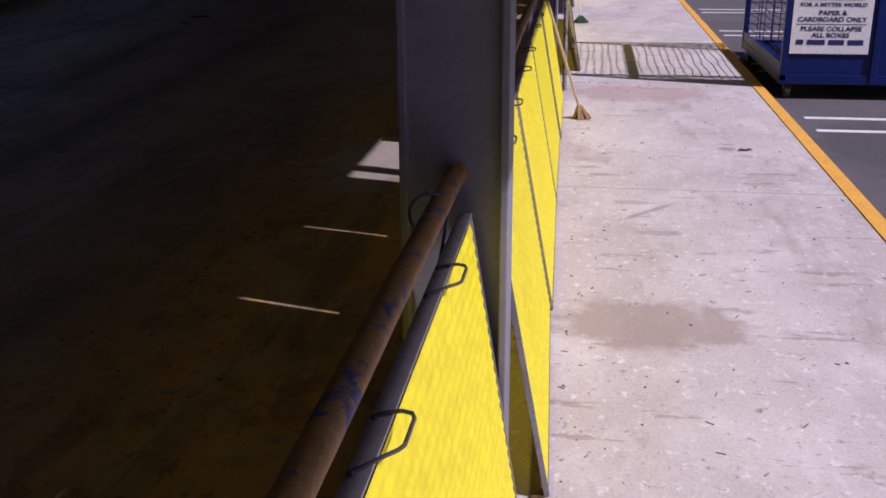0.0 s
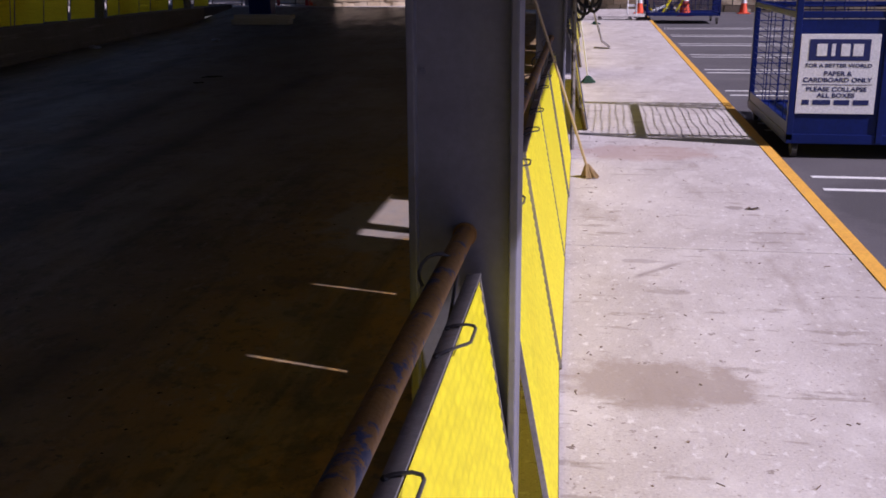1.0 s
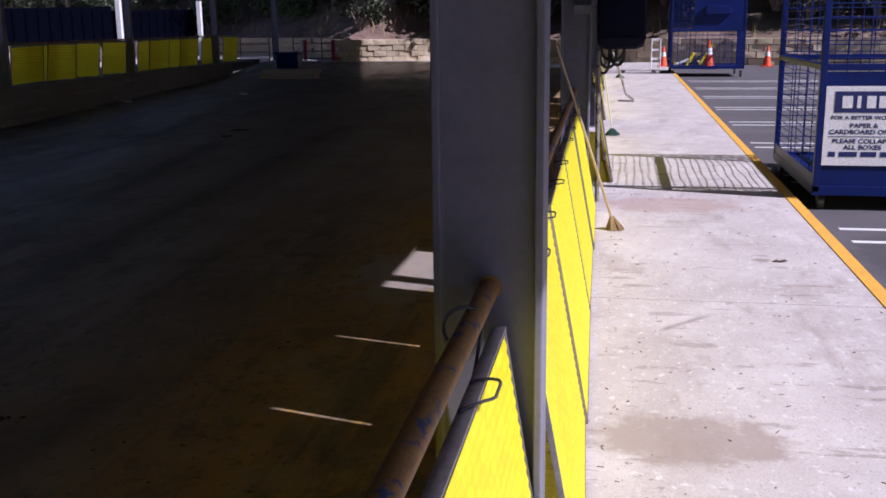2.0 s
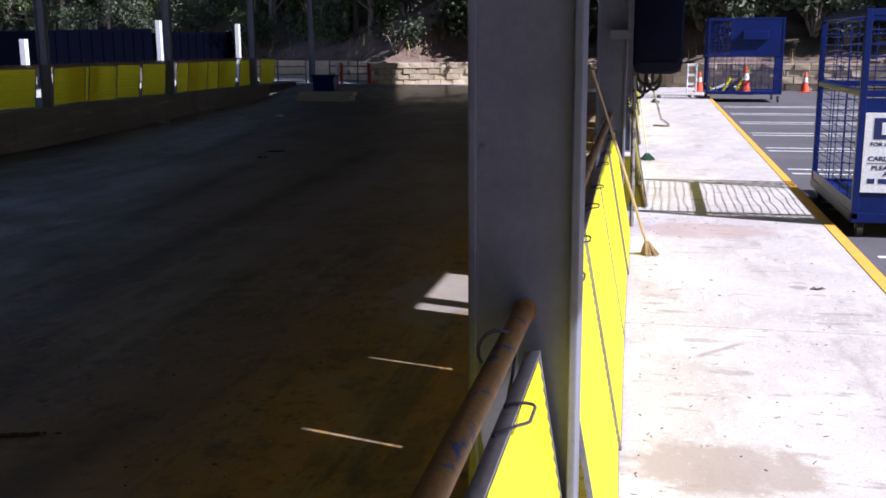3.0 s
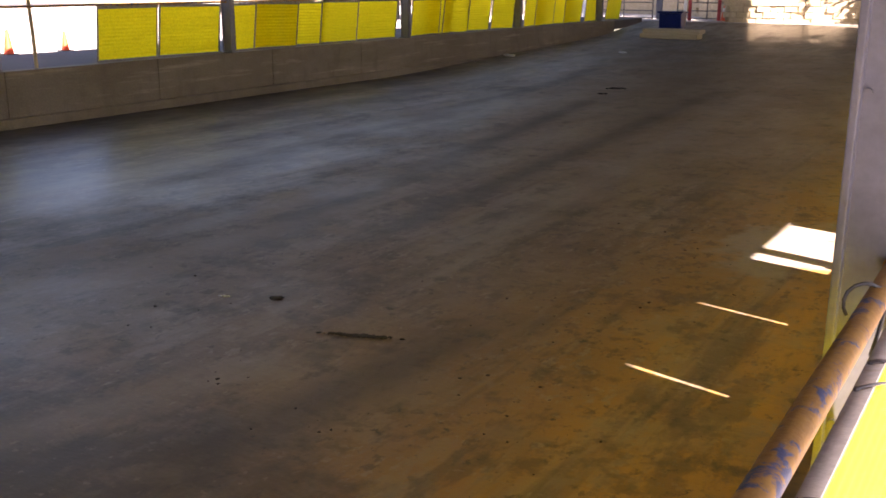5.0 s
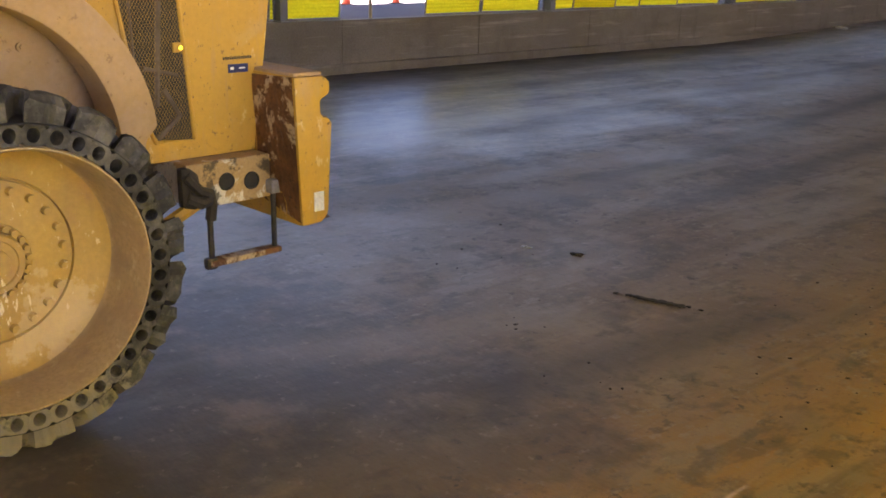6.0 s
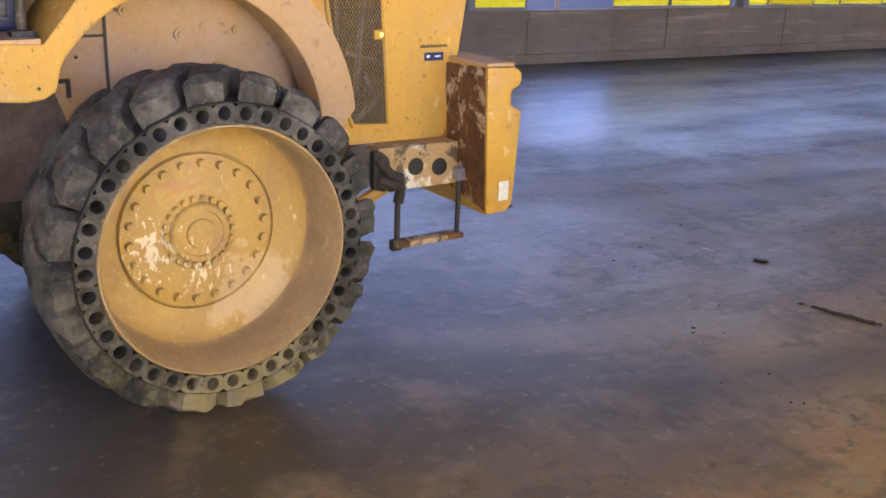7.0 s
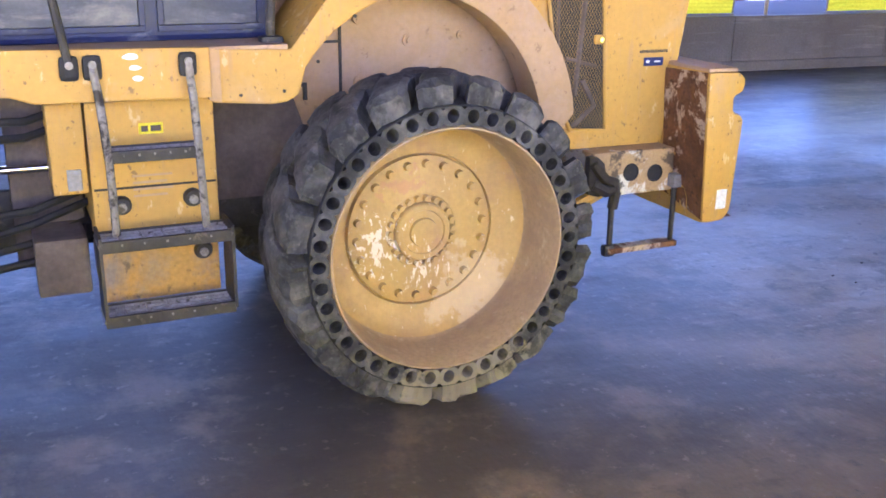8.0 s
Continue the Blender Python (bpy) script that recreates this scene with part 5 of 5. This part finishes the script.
hose = thing("hose_cabinet", pose(0.3, 8.95, 1.40), "dark blue covered hose box hanging on the column", "hose box")
part("cover", slab([(-0.2, 0.1), (-0.15, 0.03), (-0.06, 0.0), (0.12, 0.0), (0.2, 0.04), (0.24, 0.14), (0.25, 0.5), (0.22, 1.0), (-0.19, 1.0), (-0.22, 0.5)], -0.22, 0.2, 0.09), M_DARKBLUE, hose, "", True)
part("bracket", box((-0.42, -0.05, 0.3), (-0.2, 0.05, 0.38), 0.005), M_STEEL, hose)
part("bracket", box((-0.42, -0.05, 0.75), (-0.2, 0.05, 0.83), 0.005), M_STEEL, hose)
for k, (cx, r, drop) in enumerate(((-0.12, 0.07, 0.28), (-0.08, 0.1, 0.22), (-0.16, 0.05, 0.33), (-0.04, 0.06, 0.26))):
    pts = [(cx - r, 0.02 * k, 0.1)] + [(cx - r * math.cos(q), 0.02 * k, 0.02 - drop + 0.1 - 0.1 * math.sin(q) + 0.1) for q in (math.pi * i / 8 for i in range(9))] + [(cx + r, 0.02 * k, 0.1)]
    part("hose_loop", tube(pts, 0.014, 8), M_BLACK, hose, "black rubber hose loop", True)
part("down_pipe", tube([(-0.2, 0, 0.2), (-0.2, 0, -0.5), (-0.19, 0.02, -1.36)], 0.02, 8), M_METALGRIME, hose, "dark grimy pipe", True)

# parking bay lines
for y in (8.4, 11.4, 14.45, 17.45, 20.4, 23.3, 26.2, 29.2):
    for dy in (-0.25, 0.25):
        tagged(part("bay_line", box((2.15, y + dy - 0.04, -0.1), (7.2, y + dy + 0.04, -0.096)), M_LINE), "faded white parking bay line on asphalt", "line", "parking bay lines", "structure")

# ---- on the tipping floor ----
def rubble(name, cx, cy, length, width, n, mat, label, turn, size=(0.01, 0.03)):
    o = thing(name, pose(cx, cy, PIT + 0.004, 0, 0, turn), label, name.replace("_", " "), "", "stuff")
    bm = bmesh.new()
    for i in range(n):
        r = random.uniform(*size)
        made = bmesh.ops.create_icosphere(bm, subdivisions=1, radius=r)["verts"]
        off = Vector((random.gauss(0, 0.33) * length, random.gauss(0, 0.33) * width, r * 0.3))
        for v in made:
            v.co = Vector((v.co.x * random.uniform(0.7, 1.6), v.co.y * random.uniform(0.6, 1.2), v.co.z * 0.4)) + off
    part("crumbs", bm, mat, o)["kind"] = "stuff"
    return o


rubble("dirt_clods", -3.92, 5.55, 0.36, 0.04, 260, M_DIRT, "line of dark dirt clods on the floor", 19, (0.003, 0.02))
rubble("dirt_clods", -5.06, 5.92, 0.1, 0.05, 26, M_DIRT, "small dark dirt patch on the floor", 10)
rubble("paper_scraps", -5.47, 5.73, 0.07, 0.03, 7, M_PAPER, "white paper scraps on the floor", 20, (0.008, 0.02))
rubble("dirt_clods", -8.95, 23.2, 0.3, 0.12, 40, M_DIRT, "dark dirt crumbs on the floor", 20, (0.02, 0.06))
rubble("dirt_clods", -8.8, 21.9, 0.15, 0.08, 12, M_DIRT, "dark dirt crumbs on the floor", 0, (0.02, 0.05))
rubble("paper_scraps", -15.1, 29.3, 0.12, 0.1, 3, M_PAPER, "crumpled pale paper by the far wall", 0, (0.08, 0.14)).location.z = pit_height(29.3)
rubble("paper_scraps", -12.1, 31.8, 0.2, 0.05, 4, M_PAPER, "white paper scrap on the floor", 0, (0.05, 0.1)).location.z = pit_height(31.8)
for i, (x, y) in enumerate(((-2.6, 4.9), (-2.2, 5.3), (-1.9, 4.6), (-3.1, 4.2), (-2.9, 6.3), (-2.4, 7.1), (-4.4, 4.4), (-5.6, 5.0), (-2.0, 8.4), (-2.6, 9.2), (-3.3, 9.9), (-3.6, 7.2))):
    rubble("dirt_clods", x, y, 1.1, 0.8, 7, M_DIRT, "scattered dirt crumbs on the floor", i * 40, (0.003, 0.014))


beams = thing("timber_beam", pose(-12.55, 37.9, pit_height(37.9)), "pale timber beam lying flat on the ramp", "beam", "timber beams")
part("beam", box((-1.2, -0.35, 0.0), (1.08, 0.35, 0.2), 0.03), M_WOOD, beams)
beam_top = thing("timber_beam", pose(-12.5, 37.95, pit_height(37.9) + 0.2), "pale timber beam lying on another", "beam", "timber beams")
part("beam", box((-1.16, -0.33, 0.0), (1.12, 0.33, 0.17), 0.03), M_WOOD, beam_top)


def wheelie(m, mat, label):
    w = thing("wheelie_bin", m, label, "bin", "wheelie bins")
    bm = slab([(-0.24, 0.06), (0.22, 0.0), (0.3, 0.95), (-0.3, 0.95)], -0.26, 0.26, 0.03)
    part("tub", bm, mat, w)
    part("lid", slab([(-0.34, 0.95), (0.33, 0.95), (0.3, 1.02), (-0.3, 1.05)], -0.3, 0.3, 0.02), mat, w)
    for x in (-0.24, 0.24):
        part("bin_wheel", tube([(x - 0.03, -0.22, 0.1), (x + 0.03, -0.22, 0.1)], 0.1, 14), M_BLACK, w)
    return w


wheelie(pose(-13.05, 39.3, pit_height(39.3)) @ Matrix.Diagonal((1.75, 1.2, 0.85, 1)), M_BLUE, "wide dark blue plastic bin beside the ramp")

# tube gate and post-and-rail fence at the ramp's head
def tube_gate(x0, x1, y, z, label):
    g = thing("tube_gate", pose(x0, y, z), label, "gate", "gates")
    w = x1 - x0
    for h in (0.08, 0.4, 0.75, 1.12):
        part("bar", tube([(0, 0, h), (w, 0, h)], 0.025, 8), M_METALGRIME, g)
    for x in (0.0, w * 0.5, w):
        part("upright", tube([(x, 0, 0.0), (x, 0, 1.15)], 0.03, 8), M_METALGRIME, g)
    return g


tube_gate(-14.44, -11.75, 44.0, 0.0, "grey tubular steel gate at the ramp's head")
tube_gate(-18.0, -15.3, 43.2, 0.0, "grey tubular steel gate beside the far walkway")
for x, mat in ((-12.45, M_RED), (-13.95, M_WHITE), (-13.75, M_RED)):
    g = thing("marker_post", pose(x, 43.6, 0.0), "painted steel marker post by the gate", "post", "marker posts")
    part("post", box((-0.07, -0.04, 0), (0.07, 0.04, 0.9), 0.01), mat, g)

# ---- beyond the far wall ----
pole = thing("timber_prop", pose(-15.78, 11.77, 0.09), "thin bare timber prop standing on the far wall", "prop")
part("stick", tube([(0, 0, 0), (0.02, -0.02, 0.6), (-0.01, -0.03, 1.25)], 0.035, 8), M_HANDLE, pole)
for y in (29.4, 38.6, 46.6, 22.0):
    p = thing("white_post", pose(-20.0, y, -0.06), "white painted steel post past the far walkway", "post", "white posts")
    part("post", box((-0.1, -0.1, 0.0), (0.1, 0.1, 2.0 if y < 30 else 2.8), 0.01), M_WHITE, p)
    part("foot", box((-0.22, -0.22, 0.0), (0.22, 0.22, 0.03), 0.005), M_WHITE, p)
for y0, y1 in ((36.0, 45.5), (46.2, 56.5)):
    c = thing("skip_bin", pose(-24.0, y0, -0.06), "large dark blue open skip bin on a steel frame", "skip bin", "skip bins")
    L = y1 - y0
    part("tub", slab([(0, 1.0), (L, 0.75), (L, 2.6), (0.0, 2.4)], -2.4, 0.0, 0.04), M_NAVY_SHADED, c)
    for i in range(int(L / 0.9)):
        part("rib", box((0.0, 0.4 + 0.9 * i, 1.05), (0.06, 0.5 + 0.9 * i, 2.4), 0.01), M_NAVY_SHADED, c)
    for i in range(int(L / 1.3)):
        part("leg", box((-0.2, 0.5 + 1.3 * i, 0.0), (-0.1, 0.6 + 1.3 * i, 1.0), 0.005), M_METALGRIME, c)
        part("leg", box((-2.2, 0.5 + 1.3 * i, 0.0), (-2.1, 0.6 + 1.3 * i, 1.0), 0.005), M_METALGRIME, c)
truck = thing("truck", pose(-22.0, 13.6, -0.06), "pale truck tail with a red rear bar, mostly hidden", "truck")
part("tray", box((-2.2, -4.0, 0.95), (0.0, 1.5, 1.15), 0.02), M_WHITE, truck)
part("tail_bar", box((-0.2, 0.9, 0.5), (0.1, 1.8, 0.66), 0.02), M_RED, truck)
part("locker", box((-0.6, 0.6, 0.66), (0.05, 1.9, 0.98), 0.05), M_WHITE, truck)
for y in (-3.0, -1.0):
    part("truck_wheel", tube([(-0.35, y, 0.42), (-0.05, y, 0.42)], 0.42, 18), M_BLACK, truck)
    part("truck_wheel", tube([(-2.15, y, 0.42), (-1.85, y, 0.42)], 0.42, 18), M_BLACK, truck)
lamp = thing("lamp_post", pose(-26.0, 35.5, -0.06), "slim white lamp post past the far walkway", "lamp post")
part("pole", tube([(0, 0, 0), (0, 0, 4), (-0.1, 0, 8)], [0.1, 0.09, 0.06], 10), M_WHITE, lamp, "", True)
part("plinth", box((-0.25, -0.25, 0), (0.25, 0.25, 0.12), 0.02), M_WALLC, lamp)
structure("pavement_head", box((-19.6, 43.4, -0.3), (-5.0, 58, -0.045)), M_WALK, "sunlit pale concrete past the ramp's head")
structure("pavement_yard", box((-60, -60, -0.3), (-19.6, 90, -0.05)), M_WALK, "sunlit pale concrete yard past the far wall")

# ---- retaining wall of sandstone blocks and the bank behind it ----
LINE = [Vector(p) for p in ((60, 34), (20, 37), (5, 39.4), (-2.6, 41.6), (-5.4, 44.7), (-12, 43.7), (-15, 49.5), (-22, 54), (-30, 57), (-45, 63), (-58, 58), (-75, 48), (-110, 10))]


def along(step):
    """Points and directions along the wall's line."""
    out = []
    for a, b in zip(LINE, LINE[1:]):
        n = max(1, int((b - a).length / step))
        for i in range(n):
            out.append((a + (b - a) * (i / n), (b - a) / n))
    return out


stone_wall = tagged(new("wall_stone"), "rough sandstone block retaining wall below the bank", "wall", "", "structure")
rest = bmesh.new()
block_meshes = []
for k in range(6):
    bm = box((0.004, -0.16 - 0.02 * (k % 3), 0.004), (0.55, 0.16, 0.246), 0.02)
    for v in bm.verts:
        if v.co.y < -0.1:
            v.co.y += 0.045 * noise.noise(v.co * 9 + Vector((k * 3.3, 0, 0)))
    block_meshes.append(finish(bm, "block", M_STONE))
count = 0
for course in range(4):
    for i, (p, d) in enumerate(along(0.55)):
        q = p + d * (0.5 * (course % 2))
        ang = math.degrees(math.atan2(d.y, d.x)) + 180
        m = pose(q.x + d.x, q.y + d.y, -0.1 + 0.25 * course, 0, 0, ang)
        if -14.5 < q.x < 8 and count < 290:
            ob = new("block", random.choice(block_meshes))
            ob.matrix_world = m
            ob.parent = stone_wall
            count += 1
        else:
            add_box(rest, (0.004, -0.16, 0.004), (0.55, 0.16, 0.246), 0.0, m)
part("block_rest", rest, M_STONE, stone_wall)["kind"] = "stuff"


def bank_height(s, t):
    """Height of the bank, t metres behind the wall."""
    return 0.85 + 0.42 * t + 1.1 * noise.noise(Vector((s * 0.09, t * 0.12, 0))) * min(t / 4, 1) + 0.3 * noise.noise(Vector((s * 0.4, t * 0.4, 3))) * min(t, 1)


pts = along(1.5)
normals = []
for i, (p, d) in enumerate(pts):
    a = pts[max(i - 6, 0)][1].normalized() + pts[min(i + 6, len(pts) - 1)][1].normalized()
    a.normalize()
    normals.append(Vector((a.y, -a.x)))
bm = bmesh.new()
depths = [0.1, 0.6, 1.2, 2, 3, 4, 5.5, 7, 9, 11, 14, 18, 23, 30, 40]
rows = []
for i, ((p, d), nrm) in enumerate(zip(pts, normals)):
    rows.append([bm.verts.new((p.x + nrm.x * t, p.y + nrm.y * t, bank_height(i * 1.5, t))) for t in depths])
for a, b in zip(rows, rows[1:]):
    for j in range(len(depths) - 1):
        bm.faces.new((a[j], b[j], b[j + 1], a[j + 1]))
structure("bank", bm, M_SOIL, "steep dry bank of leaf litter and soil", True)


def spot(i, t):
    p, n = pts[i][0], normals[i]
    return Vector((p.x + n.x * t, p.y + n.y * t, bank_height(i * 1.5, t)))


def leaves(bm, centre, radius, count, size, rnd, droop=0.5):
    for _ in range(count):
        v = Vector((rnd.gauss(0, 1), rnd.gauss(0, 1), rnd.gauss(0, 0.8)))
        v = v.normalized() * radius * rnd.random() ** 0.4
        c = centre + v
        a = Vector((rnd.uniform(-1, 1), rnd.uniform(-1, 1), rnd.uniform(-1, 0.3) - droop)).normalized()
        b = a.orthogonal().normalized()
        b = Matrix.Rotation(rnd.uniform(0, 6.28), 3, a) @ b
        L, w = size * rnd.uniform(0.7, 1.4), size * 0.32
        bm.faces.new([bm.verts.new(c + o) for o in (-a * L * 0.5, b * w, a * L * 0.5, -b * w)])


def tree_meshes(seed, h, mat):
    rnd = random.Random(seed)
    wood, crown = bmesh.new(), bmesh.new()
    top = Vector((rnd.uniform(-0.6, 0.6), rnd.uniform(-0.6, 0.6), h * 0.75))
    add_tube(wood, [Vector((0, 0, -0.6)), top * 0.3 + Vector((0.15, 0, 0)), top * 0.65, top], [0.2, 0.16, 0.11, 0.05], 8)
    for k in range(13):
        u = rnd.uniform(0.12, 1.0)
        base = top * u
        q = rnd.uniform(0, 6.28)
        tip = base + Vector((math.cos(q), math.sin(q), rnd.uniform(-0.1, 0.9))) * rnd.uniform(1.2, 2.4)
        add_tube(wood, [base, (base + tip) / 2 + Vector((0, 0, 0.2)), tip], [0.06, 0.04, 0.015], 5)
        for _ in range(4):
            c = tip + Vector((rnd.gauss(0, 0.5), rnd.gauss(0, 0.5), rnd.gauss(-0.2, 0.5)))
            leaves(crown, c, rnd.uniform(0.4, 0.8), 75, 0.2, rnd)
    return finish(wood, "trunk", M_BARK, True), finish(crown, "crown", mat)


def shrub_mesh(seed, mat):
    rnd = random.Random(seed)
    wood, crown = bmesh.new(), bmesh.new()
    for k in range(9):
        q = rnd.uniform(0, 6.28)
        tip = Vector((math.cos(q) * rnd.uniform(0.2, 0.9), math.sin(q) * rnd.uniform(0.2, 0.9), rnd.uniform(0.5, 1.5)))
        add_tube(wood, [Vector((0, 0, -0.2)), tip * 0.5 + Vector((0, 0, 0.1)), tip], [0.03, 0.02, 0.01], 5)
        leaves(crown, tip, rnd.uniform(0.3, 0.55), 90, 0.15, rnd, 0.0)
    return finish(wood, "stem", M_BARK), finish(crown, "crown", mat)


TREES = [tree_meshes(11, 7.5, M_LEAF), tree_meshes(12, 9.0, M_LEAF), tree_meshes(13, 6.5, M_LEAF2)]
SHRUBS = [shrub_mesh(21, M_LEAF2), shrub_mesh(22, M_LEAF), shrub_mesh(23, M_LEAF)]
rnd = random.Random(5)
tree_label = ("tall olive-green gum tree on the bank", "grey-green gum tree with drooping leaves on the bank", "bright green bushy tree on the bank")
shrub_label = ("bright green shrub on the dry bank", "dusty olive shrub on the dry bank", "low grey-green shrub on the dry bank")


def plant(kind, meshes, i, t, scale, k, labels, low):
    c = spot(i, t)
    ob = thing(kind, pose(c.x, c.y, c.z, 0, 0, rnd.uniform(0, 360)) @ Matrix.Scale(scale, 4), labels[k], kind, kind + "s on the bank")
    for name, me in zip((low, "crown"), meshes[k]):
        o = new(name, me)
        o.parent = ob


near_i = [i for i, (p, d) in enumerate(pts) if -80 < p.x < 25]
for n in range(150):
    i = near_i[int((n + rnd.uniform(0, 0.8)) / 150.8 * len(near_i))]
    plant("tree", TREES, i, rnd.uniform(2.2, 11.0), rnd.uniform(0.75, 1.2), n % 3, tree_label, "trunk")
for n in range(190):
    i = near_i[int(rnd.random() * len(near_i))]
    plant("shrub", SHRUBS, i, rnd.uniform(0.9, 7.0), rnd.uniform(0.5, 1.5), rnd.choice((0, 1, 1, 2, 2)), shrub_label, "stem")
behind = [i for i, (p, d) in enumerate(pts) if -9 < p.x < 24]
for n in range(34):
    plant("shrub", SHRUBS, behind[int(rnd.random() * len(behind))], rnd.uniform(0.8, 3.6), rnd.uniform(1.3, 2.1), rnd.choice((1, 2, 2)), shrub_label, "stem")
bm = bmesh.new()
for n in range(5200):
    i = near_i[int(rnd.random() * len(near_i))]
    c = spot(i, rnd.uniform(0.3, 4.5))
    if noise.noise(c * 0.25) < -0.05:
        continue
    c += Vector((rnd.uniform(-0.8, 0.8), rnd.uniform(-0.8, 0.8), -0.05))
    q, lean = rnd.uniform(0, 6.28), rnd.uniform(0, 0.25)
    s = Vector((math.cos(q), math.sin(q), 0)) * 0.02
    tip = c + Vector((rnd.uniform(-lean, lean), rnd.uniform(-lean, lean), rnd.uniform(0.25, 0.7)))
    bm.faces.new([bm.verts.new(v) for v in (c - s, c + s, tip)])
tagged(part("dry_grass", bm, M_GRASS), "sparse dry yellow grass along the bank", "grass", "", "stuff")


# ---- leaf bits and twigs blown along the walkway ----
bm = bmesh.new()
rnd = random.Random(21)
for i in range(260):
    x = 0.26 + 1.55 * rnd.random() ** 2.2
    y = 1.6 + 9.0 * rnd.random() ** 1.3
    q, ln = rnd.uniform(0, 6.28), rnd.choice((0.003, 0.003, 0.004, 0.005, 0.008, 0.014)) * rnd.uniform(0.7, 1.3)
    wd = 0.0012 if ln > 0.008 else ln * rnd.uniform(0.4, 0.8)
    d, s = Vector((math.cos(q), math.sin(q), 0)) * ln, Vector((-math.sin(q), math.cos(q), 0)) * wd
    c = Vector((x, y, 0.001))
    top = [bm.verts.new(c + e + Vector((0, 0, rnd.uniform(0.001, 0.003)))) for e in (d + s, s - d, -d - s, d - s)]
    low = [bm.verts.new((v.co.x, v.co.y, 0.0)) for v in top]
    bm.faces.new(top)
    for k in range(4):
        bm.faces.new((top[k], top[(k + 1) % 4], low[(k + 1) % 4], low[k]))
tagged(part("leaf_litter", bm, M_BARKDARK), "dry brown leaf bits and twigs on the walkway", "litter", "", "stuff")

for x, y, turn, size in ((1.42, 6.97, 10, 0.055), (1.65, 6.95, 40, 0.015)):
    leaf = thing("dried_leaf", pose(x, y, 0.0, 0, 0, turn), "curled dry brown leaf on the walkway", "leaf", "dried leaves")
    bm = bmesh.new()
    rows = [[bm.verts.new((size * (i / 3 - 1), size * 0.42 * j * math.sin(math.pi * (i + 0.4) / 6.8), 0.003 + size * 0.22 * abs(j) * (i % 3) / 2)) for j in (-1, -0.4, 0.4, 1)] for i in range(7)]
    for r0, r1 in zip(rows, rows[1:]):
        for k in range(3):
            bm.faces.new((r0[k], r0[k + 1], r1[k + 1], r1[k]))
    bmesh.ops.solidify(bm, geom=bm.faces[:], thickness=0.0015)
    part("blade", bm, M_BARKDARK, leaf)
